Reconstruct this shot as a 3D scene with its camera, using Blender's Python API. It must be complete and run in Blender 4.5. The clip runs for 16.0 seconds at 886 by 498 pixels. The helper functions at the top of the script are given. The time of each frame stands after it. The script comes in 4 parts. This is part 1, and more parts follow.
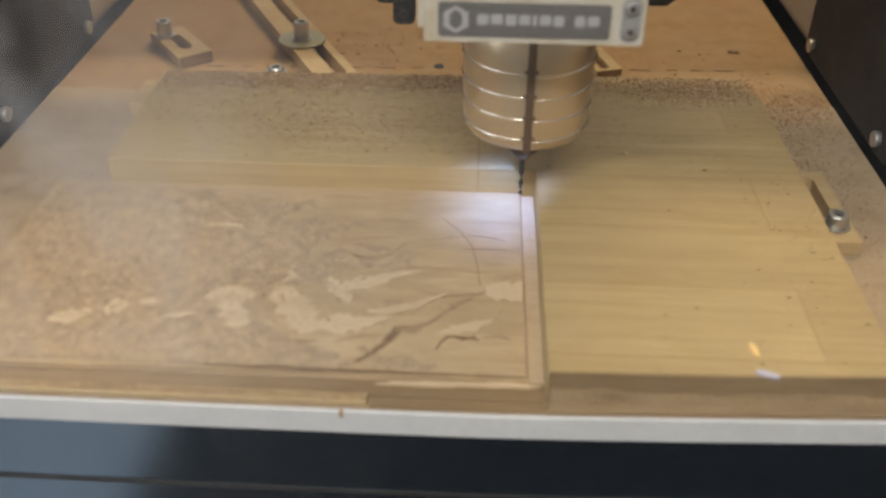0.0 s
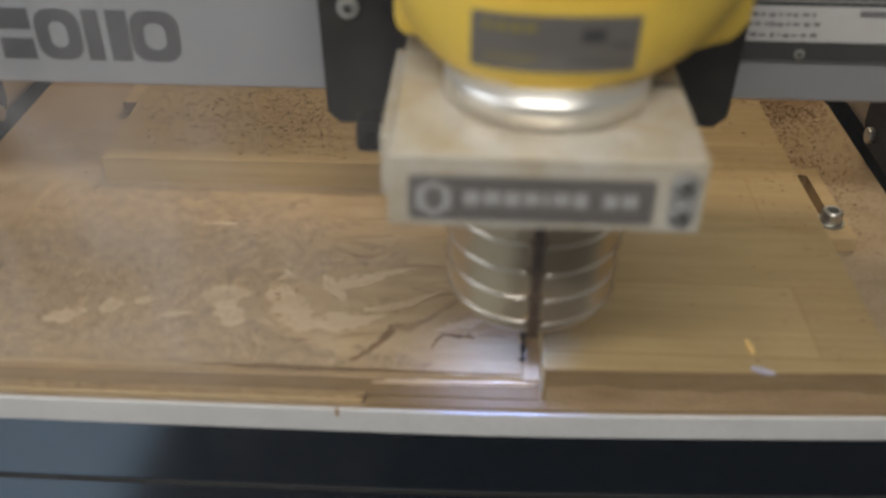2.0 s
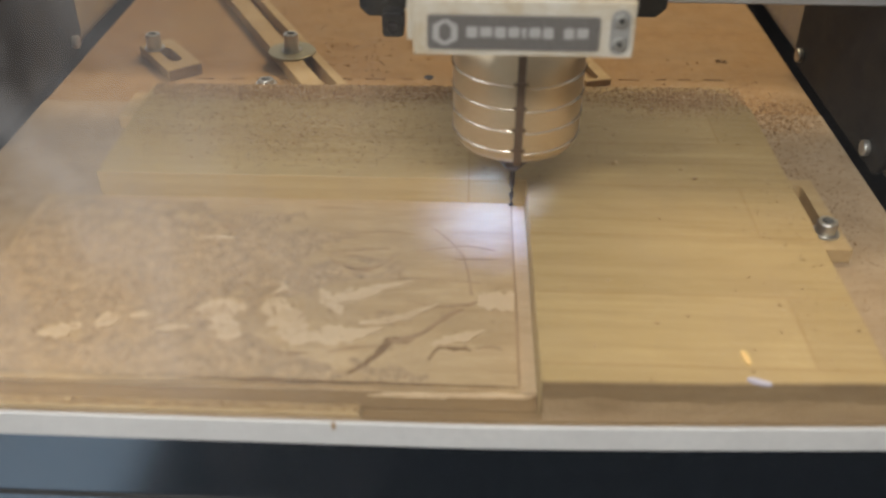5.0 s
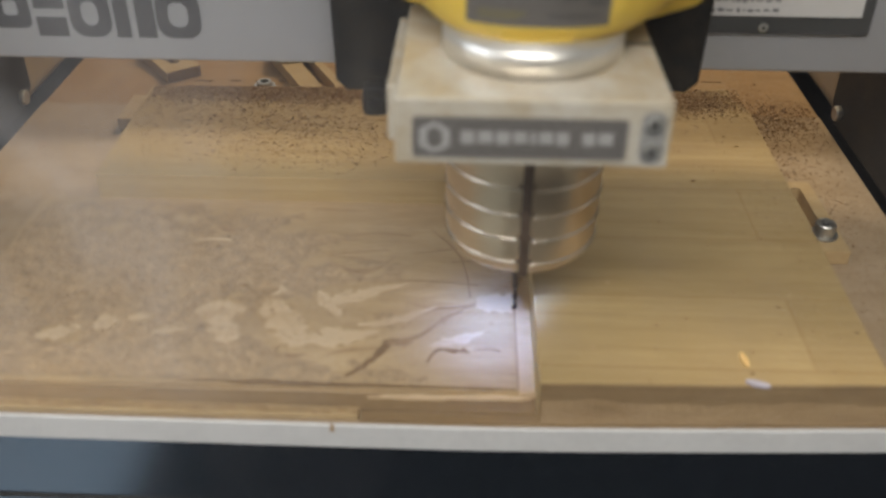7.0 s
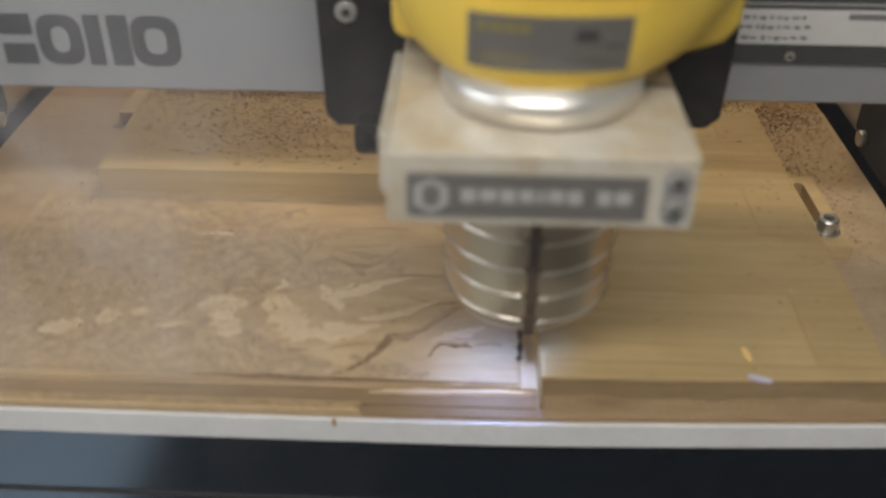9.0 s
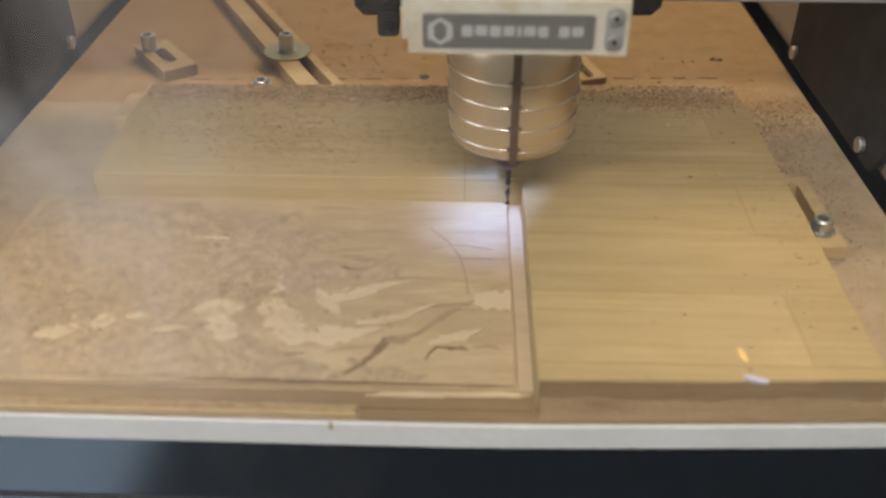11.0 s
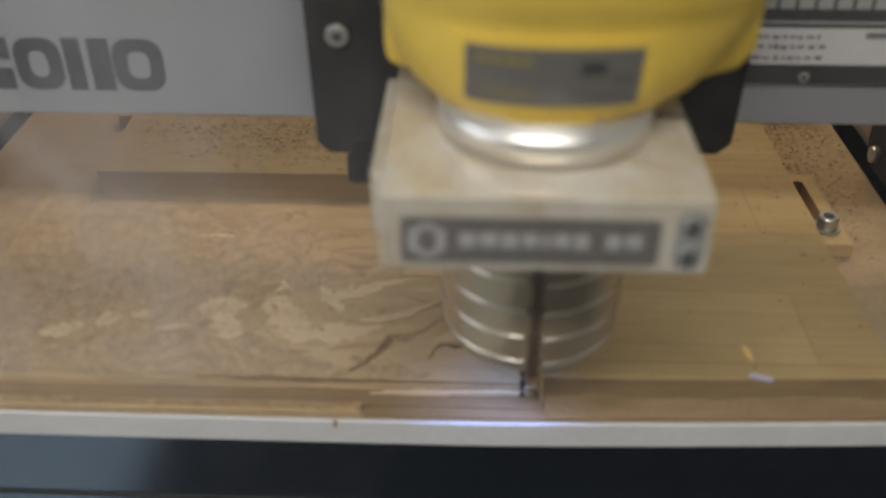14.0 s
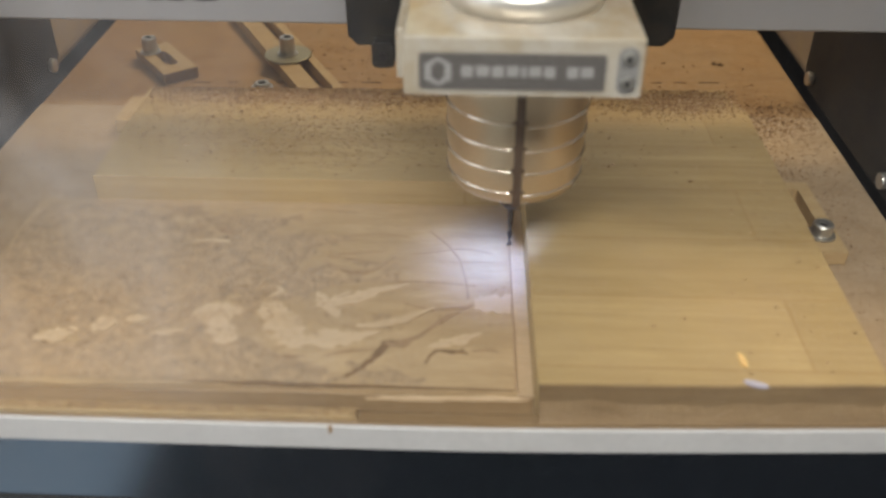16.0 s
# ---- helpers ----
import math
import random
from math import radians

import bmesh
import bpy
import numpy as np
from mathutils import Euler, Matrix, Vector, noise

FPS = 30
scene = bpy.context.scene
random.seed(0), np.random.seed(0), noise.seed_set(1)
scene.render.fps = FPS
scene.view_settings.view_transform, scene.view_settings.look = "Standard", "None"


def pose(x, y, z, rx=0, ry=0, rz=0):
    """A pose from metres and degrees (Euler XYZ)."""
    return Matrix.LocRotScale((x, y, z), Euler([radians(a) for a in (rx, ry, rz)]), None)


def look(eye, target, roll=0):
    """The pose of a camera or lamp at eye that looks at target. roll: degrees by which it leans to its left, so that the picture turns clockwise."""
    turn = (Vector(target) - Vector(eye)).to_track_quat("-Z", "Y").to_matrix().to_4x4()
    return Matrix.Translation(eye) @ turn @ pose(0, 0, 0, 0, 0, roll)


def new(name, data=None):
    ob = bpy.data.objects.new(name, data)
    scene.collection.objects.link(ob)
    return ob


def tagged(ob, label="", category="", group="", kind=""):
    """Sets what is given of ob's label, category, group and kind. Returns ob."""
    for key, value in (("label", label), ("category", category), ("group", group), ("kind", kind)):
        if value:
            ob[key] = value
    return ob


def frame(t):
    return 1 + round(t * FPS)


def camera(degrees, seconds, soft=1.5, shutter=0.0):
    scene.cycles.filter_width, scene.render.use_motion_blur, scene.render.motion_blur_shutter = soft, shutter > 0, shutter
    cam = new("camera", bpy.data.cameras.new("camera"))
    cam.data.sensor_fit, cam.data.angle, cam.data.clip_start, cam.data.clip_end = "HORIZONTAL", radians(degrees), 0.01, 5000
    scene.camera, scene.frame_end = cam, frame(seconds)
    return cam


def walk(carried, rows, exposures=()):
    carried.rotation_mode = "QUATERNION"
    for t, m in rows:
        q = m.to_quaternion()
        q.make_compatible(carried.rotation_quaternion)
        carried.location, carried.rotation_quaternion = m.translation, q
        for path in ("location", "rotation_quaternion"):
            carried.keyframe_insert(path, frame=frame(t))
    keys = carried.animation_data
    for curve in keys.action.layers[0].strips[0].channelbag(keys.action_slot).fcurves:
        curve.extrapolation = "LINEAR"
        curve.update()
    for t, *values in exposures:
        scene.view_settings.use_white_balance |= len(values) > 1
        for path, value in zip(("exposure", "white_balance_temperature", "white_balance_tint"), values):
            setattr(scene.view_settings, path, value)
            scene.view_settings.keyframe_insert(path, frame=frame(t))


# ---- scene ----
# A desktop router milling a wooden panel, seen from the front of the machine.
# z = 0 is the top of the machine's bed, +y leads away from the camera.
cam = camera(50.8, 16.0, soft=2.4, shutter=0.5)
cam.data.dof.use_dof, cam.data.dof.focus_distance, cam.data.dof.aperture_fstop = True, 0.60, 6.2
EYE_Z = 0.293
TURNS = [  # seconds, turn to the left, tilt down, lean
    (0.0, 2.44, 35.06, 0.50),
    (0.5, 2.40, 34.90, 0.51),
    (1.0, 2.33, 34.83, 0.51),
    (1.5, 2.25, 35.15, 0.62),
    (2.0, 2.09, 35.18, 0.49),
    (2.5, 2.31, 35.17, 0.43),
    (3.0, 2.35, 35.25, 0.49),
    (3.5, 2.32, 34.92, 0.48),
    (4.0, 2.02, 34.68, 0.55),
    (6.5, 1.68, 34.24, 0.31),
    (7.0, 1.69, 34.28, 0.41),
    (7.5, 1.57, 34.57, 0.45),
    (8.0, 1.62, 34.68, 0.37),
    (8.5, 1.81, 34.68, 0.44),
    (9.0, 1.85, 34.61, 0.41),
    (9.5, 1.59, 34.45, 0.36),
    (10.0, 1.48, 34.39, 0.30),
    (12.5, 1.64, 34.54, 0.09),
    (13.0, 1.59, 34.44, 0.21),
    (13.5, 1.75, 34.51, 0.20),
    (14.0, 1.85, 34.57, 0.02),
    (14.5, 1.97, 34.57, 0.08),
    (15.0, 1.83, 34.60, 0.17),
    (15.5, 1.61, 34.36, 0.26),
    (16.0, 1.54, 34.22, 0.39)]
walk(cam, [(t, pose(0, 0, EYE_Z, 90 - down, 0, yaw) @ pose(0, 0, 0, 0, 0, lean)) for t, yaw, down, lean in TURNS],
     exposures=[(0, -0.31), (1, -0.39), (1.5, -0.54), (2, -0.72), (2.6, -0.67), (3.2, -0.56), (3.6, -0.40), (4.2, -0.28), (6.3, -0.33), (7, -0.46), (7.5, -0.66), (8.2, -0.68), (9, -0.52), (9.5, -0.34), (10.2, -0.23), (12.4, -0.40), (13, -0.60), (14.1, -0.77), (14.6, -0.76), (15, -0.62), (15.5, -0.45), (16, -0.33)])

# ---- light: a window, a warm lamp behind the machine and a cool one before it ----
world = bpy.data.worlds.new("world")
scene.world = world
world.use_nodes = True
world.node_tree.nodes["Background"].inputs[0].default_value = (0.75, 0.8, 0.9, 1)
world.node_tree.nodes["Background"].inputs[1].default_value = 0.05


def area(name, m, size, size_y, power, colour):
    lamp = bpy.data.lights.new(name, "AREA")
    lamp.shape, lamp.size, lamp.size_y, lamp.energy, lamp.color = "RECTANGLE", size, size_y, power, colour
    ob = new(name, lamp)
    ob.matrix_world = m
    return ob


area("warm_lamp_light", look((0.20, 0.957, 0.85), (-0.08, 0.42, 0)), 0.5, 0.16, 5.2, (1.0, 0.78, 0.47))
area("cool_lamp_light", look((-0.06, -0.42, 1.00), (-0.02, 0.45, 0)), 0.8, 0.12, 16.8, (0.86, 0.845, 0.82))
area("window_light", look((-1.72, -0.3, 0.75), (0.2, 0.3, 0)), 1.3, 0.9, 10.5, (0.95, 0.95, 1.0))


# ---- materials ----
def mat(name):
    m = bpy.data.materials.new(name)
    m.use_nodes = True
    return m, m.node_tree.nodes, m.node_tree.links, m.node_tree.nodes["Principled BSDF"]


def coords(nodes, links, scale, kind="Object"):
    tc, mp = nodes.new("ShaderNodeTexCoord"), nodes.new("ShaderNodeMapping")
    mp.inputs["Scale"].default_value = scale
    links.new(tc.outputs[kind], mp.inputs["Vector"])
    return mp.outputs["Vector"]


def noise_tex(nodes, links, vec, scale, detail=4, rough=0.6, dist=0.0):
    n = nodes.new("ShaderNodeTexNoise")
    n.inputs["Scale"].default_value, n.inputs["Detail"].default_value = scale, detail
    n.inputs["Roughness"].default_value, n.inputs["Distortion"].default_value = rough, dist
    links.new(vec, n.inputs["Vector"])
    return n.outputs["Fac"]


def ramp(nodes, links, fac, stops):
    r = nodes.new("ShaderNodeValToRGB")
    el = r.color_ramp.elements
    while len(el) < len(stops):
        el.new(0.5)
    for e, (p, c) in zip(el, stops):
        e.position, e.color = p, (*c, 1)
    links.new(fac, r.inputs["Fac"])
    return r.outputs["Color"]


def mixc(nodes, links, fac, a, b, mode="MIX"):
    m = nodes.new("ShaderNodeMix")
    m.data_type, m.blend_type = "RGBA", mode
    for socket, v in ((m.inputs["Factor"], fac), (m.inputs["A"], a), (m.inputs["B"], b)):
        if isinstance(v, (int, float)):
            socket.default_value = v
        elif isinstance(v, tuple):
            socket.default_value = (*v, 1)
        else:
            links.new(v, socket)
    return m.outputs["Result"]


def bump(nodes, links, bsdf, height, strength, distance):
    b = nodes.new("ShaderNodeBump")
    b.inputs["Strength"].default_value, b.inputs["Distance"].default_value = strength, distance
    links.new(height, b.inputs["Height"])
    links.new(b.outputs["Normal"], bsdf.inputs["Normal"])


def wood(name, dark, mid, light, grain=(9, 160, 160), rough=0.62, staves=None, dust=0.0, dust_colour=(0.39, 0.275, 0.15)):
    """Long grain along x, with figure, pores and a film of dust."""
    m, n, l, b = mat(name)
    v = coords(n, l, grain)
    streak = noise_tex(n, l, v, 1.0, 6, 0.62, 0.3)
    v2 = coords(n, l, (14, 40, 40))
    broad = noise_tex(n, l, v2, 1.0, 3, 0.5, 1.2)
    col = ramp(n, l, streak, [(0.25, dark), (0.5, mid), (0.75, light)])
    hair = noise_tex(n, l, coords(n, l, (grain[0] * 5, grain[1] * 7, grain[2] * 7)), 1.0, 3, 0.7)
    col = mixc(n, l, 0.3, col, ramp(n, l, hair, [(0.35, dark), (0.5, mid), (0.65, light)]))
    col = mixc(n, l, 0.28, col, ramp(n, l, broad, [(0.3, dark), (0.5, mid), (0.72, light)]))
    if staves:
        br = n.new("ShaderNodeTexBrick")
        br.inputs["Scale"].default_value = 1.0
        br.inputs["Brick Width"].default_value, br.inputs["Row Height"].default_value = staves
        br.inputs["Mortar Size"].default_value = 0.0004
        br.inputs["Color1"].default_value, br.inputs["Color2"].default_value = (0.80, 0.78, 0.74, 1), (1.0, 1.0, 1.0, 1)
        br.inputs["Mortar"].default_value = (0.72, 0.62, 0.5, 1)
        l.new(coords(n, l, (1, 1, 1)), br.inputs["Vector"])
        col = mixc(n, l, 1.0, col, br.outputs["Color"], "MULTIPLY")
    if dust:
        v3 = coords(n, l, (1, 1, 1))
        d = ramp(n, l, noise_tex(n, l, v3, 22, 8, 0.72), [(0.42, (0, 0, 0)), (0.68, (dust, dust, dust))])
        col = mixc(n, l, d, col, dust_colour)
    l.new(col, b.inputs["Base Color"])
    b.inputs["Roughness"].default_value = rough
    bump(n, l, b, streak, 0.25, 0.0006)
    return m


def plain(name, colour, rough=0.5, metal=0.0, vary=0.12, scale=60, relief=0.0002, sharp=0.2, dust=0.0):
    m, n, l, b = mat(name)
    v = coords(n, l, (1, 1, 1))
    fine, wide = noise_tex(n, l, v, scale * 6, 5, 0.65), noise_tex(n, l, v, scale, 4, 0.6)
    lo, hi = tuple(c * (1 - vary) for c in colour), tuple(min(1, c * (1 + vary)) for c in colour)
    col = mixc(n, l, 0.5, ramp(n, l, fine, [(0.5 - sharp, lo), (0.5 + sharp, hi)]), ramp(n, l, wide, [(0.3, lo), (0.7, hi)]))
    if dust:
        d = ramp(n, l, noise_tex(n, l, v, 45, 7, 0.7, 0.5), [(0.40, (0, 0, 0)), (0.66, (dust, dust, dust))])
        col = mixc(n, l, d, col, (0.48, 0.35, 0.17))
    l.new(col, b.inputs["Base Color"])
    r = n.new("ShaderNodeMapRange")
    r.inputs["To Min"].default_value, r.inputs["To Max"].default_value = max(0.03, rough * 0.8), min(1, rough * 1.25)
    l.new(wide, r.inputs["Value"])
    l.new(r.outputs["Result"], b.inputs["Roughness"])
    b.inputs["Metallic"].default_value = metal
    if relief:
        bump(n, l, b, fine, 0.3, relief)
    return m


def glow(name, colour, strength):
    m, n, l, b = mat(name)
    b.inputs["Base Color"].default_value = (*colour, 1)
    b.inputs["Emission Color"].default_value = (*colour, 1)
    b.inputs["Emission Strength"].default_value = strength
    return m


PANEL = wood("pale_panel_wood", (0.35, 0.235, 0.092), (0.465, 0.33, 0.145), (0.56, 0.415, 0.20), grain=(5, 230, 230), staves=(0.31, 0.052), dust=0.3)
FLOOR_WOOD = wood("milled_wood", (0.35, 0.23, 0.11), (0.48, 0.34, 0.18), (0.60, 0.44, 0.255), grain=(14, 95, 95), dust=0.5)
MDF = wood("fibreboard_bed", (0.24, 0.135, 0.055), (0.35, 0.208, 0.088), (0.44, 0.275, 0.125), grain=(60, 60, 60), rough=0.75, dust=0.5)
MDF_PALE = wood("pale_fibreboard_bed", (0.28, 0.19, 0.105), (0.40, 0.29, 0.175), (0.48, 0.365, 0.24), grain=(60, 60, 60), rough=0.75, dust=0.45, dust_colour=(0.36, 0.25, 0.13))
MDF_EDGE = plain("pale_board_edge", (0.62, 0.60, 0.565), 0.6, vary=0.09, scale=40)
EDGE = wood("dark_edge_wood", (0.15, 0.092, 0.042), (0.25, 0.16, 0.075), (0.33, 0.22, 0.11), grain=(12, 60, 220), dust=0.35)
CLAMP_WOOD = wood("clamp_plywood", (0.36, 0.24, 0.11), (0.47, 0.33, 0.16), (0.55, 0.40, 0.21), grain=(30, 120, 120), dust=0.2)
PLY_EDGE = wood("plywood_edge", (0.13, 0.075, 0.035), (0.24, 0.15, 0.07), (0.38, 0.25, 0.13), grain=(15, 15, 520))
DUST = plain("sawdust", (0.41, 0.29, 0.165), 0.9, vary=0.42, scale=170, relief=0.0009, sharp=0.10)
CRACK = plain("dark_crack", (0.22, 0.135, 0.065), 0.8, vary=0.4, scale=200)
STAIN = plain("brown_stain", (0.35, 0.23, 0.125), 0.7, vary=0.25, scale=150)
BARE = wood("fresh_cut_wood", (0.46, 0.32, 0.18), (0.58, 0.43, 0.26), (0.68, 0.52, 0.33), grain=(30, 140, 140))
STEEL = plain("zinc_steel", (0.50, 0.485, 0.44), 0.32, 0.85, vary=0.1, scale=300)
BRASSY = plain("dusty_washer_steel", (0.42, 0.38, 0.26), 0.45, 1.0, vary=0.15, scale=200)
SOCKET = plain("socket_shadow", (0.03, 0.028, 0.025), 0.6)
ALU_RAIL = plain("anodised_rail", (0.40, 0.40, 0.405), 0.45, 0.55, vary=0.05, scale=25)
# Tan base paints the wood mirrored in the aluminium; dust lies over it.
TAN_RAIL = plain("tan_rail", (0.36, 0.28, 0.19), 0.7, 0.1, vary=0.2, scale=40, dust=0.6)
# Warm colour and dust tint also paint the yellow light bounced onto the mount.
MOUNT = plain("cast_mount", (0.70, 0.645, 0.54), 0.22, 0.30, vary=0.05, scale=60, dust=0.6)
COLLAR = plain("polished_collar", (0.76, 0.725, 0.655), 0.34, 0.85, vary=0.04, relief=0.00005)
RING = plain("bright_ring", (0.86, 0.79, 0.68), 0.24, 1.0, vary=0.03)
HOUSING = plain("polished_housing", (0.58, 0.46, 0.30), 0.30, 0.72, vary=0.06, scale=80, relief=0.00005)
BLACK = plain("black_powder_coat", (0.010, 0.0095, 0.009), 0.62, vary=0.25, scale=90, dust=0.04)
BLACK_GLOSS = plain("dark_front_plate", (0.22, 0.265, 0.32), 0.16, 0.97, vary=0.06, scale=12, relief=0)
BLACK.node_tree.nodes["Principled BSDF"].inputs["Specular IOR Level"].default_value = 0.25
YELLOW = plain("yellow_plastic", (0.72, 0.50, 0.075), 0.42, vary=0.08, scale=70)
DECAL = plain("grey_decal", (0.13, 0.118, 0.105), 0.34, vary=0.08)
DECAL_DARK = plain("dark_decal", (0.05, 0.05, 0.048), 0.35, vary=0.1)
PRINT_GREY = plain("print_grey", (0.30, 0.29, 0.275), 0.5, vary=0.05)
PRINT_DARK = plain("print_dark", (0.06, 0.06, 0.062), 0.5, vary=0.1)
WHITE = plain("white_panel", (0.52, 0.50, 0.47), 0.45, vary=0.06)
PRINT_PALE = plain("print_pale", (0.35, 0.335, 0.31), 0.5, vary=0.05)
RECESS = plain("recess_grey", (0.25, 0.24, 0.22), 0.5, vary=0.08)
INK = plain("ink", (0.17, 0.16, 0.16), 0.6)
DARK_STEEL = plain("dark_steel", (0.10, 0.09, 0.085), 0.3, 1.0)
OLIVE = plain("olive_print", (0.22, 0.18, 0.05), 0.5)
SLOT = plain("slot_steel", (0.16, 0.11, 0.075), 0.4, 0.6)
# Colours of two reflections that are modelled as flat marks.
WHITE_GLINT = plain("white_reflection", (0.52, 0.48, 0.54), 0.2, vary=0.1)
AMBER_GLINT = plain("amber_reflection", (0.78, 0.52, 0.20), 0.3, vary=0.1)
LED = glow("led", (0.21, 0.38, 1.0), 1250)
PAINT = plain("room_paint", (0.70, 0.69, 0.67), 0.8, vary=0.05, scale=3)
FLOORING = plain("workshop_floor", (0.58, 0.66, 0.70), 0.7, vary=0.12, scale=4)
MAT_BLACK = plain("reflected_black", (0.02, 0.02, 0.022), 0.8, vary=0.2, scale=10)
WARM_GLOW = glow("warm_diffuser", (1.0, 0.80, 0.50), 3)
COOL_GLOW = glow("cool_diffuser", (0.72, 0.85, 1.0), 3)
SKY_GLOW = glow("window_sky", (0.72, 0.84, 1.0), 3)


def crumbs():
    """Loose chips, each with a shade of its own between dark bark and pale tan."""
    m, n, l, b = mat("wood_chips")
    g = n.new("ShaderNodeNewGeometry")
    col = ramp(n, l, g.outputs["Random Per Island"], [(0.0, (0.17, 0.092, 0.038)), (0.4, (0.26, 0.15, 0.065)), (0.75, (0.40, 0.25, 0.12)), (1.0, (0.62, 0.46, 0.28))])
    l.new(col, b.inputs["Base Color"])
    b.inputs["Roughness"].default_value = 0.85
    return m


CHIP = crumbs()


def hazy_pane():
    """Clear acrylic with dust, wiped smears and a painted haze of reflections, thicker towards one side."""
    m, n, l, b = mat("hazy_acrylic")
    out = n["Material Output"]
    n.remove(b)
    v = coords(n, l, (1, 1, 1))
    film, wipe = noise_tex(n, l, v, 22, 4, 0.55, 1.2), noise_tex(n, l, coords(n, l, (34, 34, 16)), 1.0, 4, 0.55, 1.8)
    sep = n.new("ShaderNodeSeparateXYZ")
    l.new(v, sep.inputs[0])
    side = n.new("ShaderNodeMapRange")
    side.interpolation_type = "SMOOTHSTEP"
    for k, val in (("From Min", 0.01), ("From Max", -0.11), ("To Min", 0.010), ("To Max", 0.11)):
        side.inputs[k].default_value = val
    l.new(sep.outputs["X"], side.inputs["Value"])
    smear = n.new("ShaderNodeMapRange")
    for k, val in (("From Min", 0.36), ("From Max", 0.66), ("To Min", 0.30), ("To Max", 1.4)):
        smear.inputs[k].default_value = val
    add = n.new("ShaderNodeMath")
    add.operation = "MULTIPLY_ADD"
    add.inputs[1].default_value, add.inputs[2].default_value = 0.5, 0.0
    both = n.new("ShaderNodeMath")
    both.operation = "ADD"
    l.new(film, both.inputs[0])
    l.new(wipe, both.inputs[1])
    l.new(both.outputs[0], add.inputs[0])
    l.new(add.outputs[0], smear.inputs["Value"])
    cover = n.new("ShaderNodeMath")
    cover.operation = "MULTIPLY"
    rise = n.new("ShaderNodeMapRange")
    rise.interpolation_type = "SMOOTHSTEP"
    for k, val in (("From Min", 0.19), ("From Max", 0.25), ("To Min", 0.12), ("To Max", 1.0)):
        rise.inputs[k].default_value = val
    l.new(sep.outputs["Z"], rise.inputs["Value"])
    fall = n.new("ShaderNodeMapRange")
    fall.interpolation_type = "SMOOTHSTEP"
    for k, val in (("From Min", 0.34), ("From Max", 0.28), ("To Min", 0.45), ("To Max", 1.0)):
        fall.inputs[k].default_value = val
    l.new(sep.outputs["Z"], fall.inputs["Value"])
    hump = n.new("ShaderNodeMath")
    hump.operation = "MULTIPLY"
    l.new(rise.outputs["Result"], hump.inputs[0])
    l.new(fall.outputs["Result"], hump.inputs[1])
    upper = n.new("ShaderNodeMath")
    upper.operation = "MULTIPLY"
    l.new(side.outputs["Result"], upper.inputs[0])
    l.new(hump.outputs[0], upper.inputs[1])
    l.new(upper.outputs[0], cover.inputs[0])
    l.new(smear.outputs["Result"], cover.inputs[1])
    # the pale diffuse layer paints reflected haze along with the dust
    clear, dust, mixed = n.new("ShaderNodeBsdfTransparent"), n.new("ShaderNodeBsdfDiffuse"), n.new("ShaderNodeMixShader")
    dust.inputs["Color"].default_value = (0.72, 0.70, 0.70, 1)
    l.new(cover.outputs[0], mixed.inputs[0])
    l.new(clear.outputs[0], mixed.inputs[1])
    l.new(dust.outputs[0], mixed.inputs[2])
    l.new(mixed.outputs[0], out.inputs["Surface"])
    return m


ACRYLIC = hazy_pane()


# ---- mesh helpers ----
def part(name, bm, material, parent=None, label="", smooth=False):
    me = bpy.data.meshes.new(name)
    bmesh.ops.recalc_face_normals(bm, faces=bm.faces)
    for f in bm.faces:
        f.smooth = smooth
    bm.to_mesh(me)
    bm.free()
    me.materials.append(material)
    ob = new(name, me)
    if parent:
        ob.parent = parent
    if label:
        tagged(ob, label)
    return ob


def thing(name, label, category, group="", kind="", at=(0, 0, 0)):
    ob = new(name)
    ob.empty_display_size = 0.02
    ob.location = at
    return tagged(ob, label, category, group, kind)


def bevel(bm, width, seg=2, angle=0.6):
    if width:
        es = [e for e in bm.edges if len(e.link_faces) == 2 and e.calc_face_angle(0) > angle]
        bmesh.ops.bevel(bm, geom=es, offset=width, segments=seg, affect="EDGES", profile=0.5)
    return bm


def box(x0, x1, y0, y1, z0, z1, bev=0.0, seg=2, bm=None, turn=0):
    own = bm is None
    bm = bm or bmesh.new()
    m = Matrix.Translation(((x0 + x1) / 2, (y0 + y1) / 2, (z0 + z1) / 2)) @ pose(0, 0, 0, 0, 0, turn)
    bmesh.ops.create_cube(bm, size=1, matrix=m @ Matrix.Diagonal((x1 - x0, y1 - y0, z1 - z0, 1)))
    return bevel(bm, bev, seg) if own else bm


def prism(outline, lo, hi, axis="z", bev=0.0, seg=2, holes=()):
    """An outline pushed from lo to hi along an axis; x-z outlines for axis y."""
    bm = bmesh.new()

    def put(a, b, c):
        return (a, b, c) if axis == "z" else (a, c, b) if axis == "y" else (c, a, b)
    loops = []
    for ring in (outline, *holes):
        loops.append(([bm.verts.new(put(a, b, lo)) for a, b in ring], [bm.verts.new(put(a, b, hi)) for a, b in ring]))
    for low, high in loops:
        k = len(low)
        for i in range(k):
            bm.faces.new((low[i], low[(i + 1) % k], high[(i + 1) % k], high[i]))
    for side in (0, 1):
        edges = []
        for pair in loops:
            ring = pair[side]
            for i in range(len(ring)):
                e = bm.edges.get((ring[i], ring[(i + 1) % len(ring)]))
                edges.append(e)
        bmesh.ops.triangle_fill(bm, use_beauty=True, use_dissolve=not holes, edges=edges)
    bmesh.ops.recalc_face_normals(bm, faces=bm.faces)
    return bevel(bm, bev, seg)


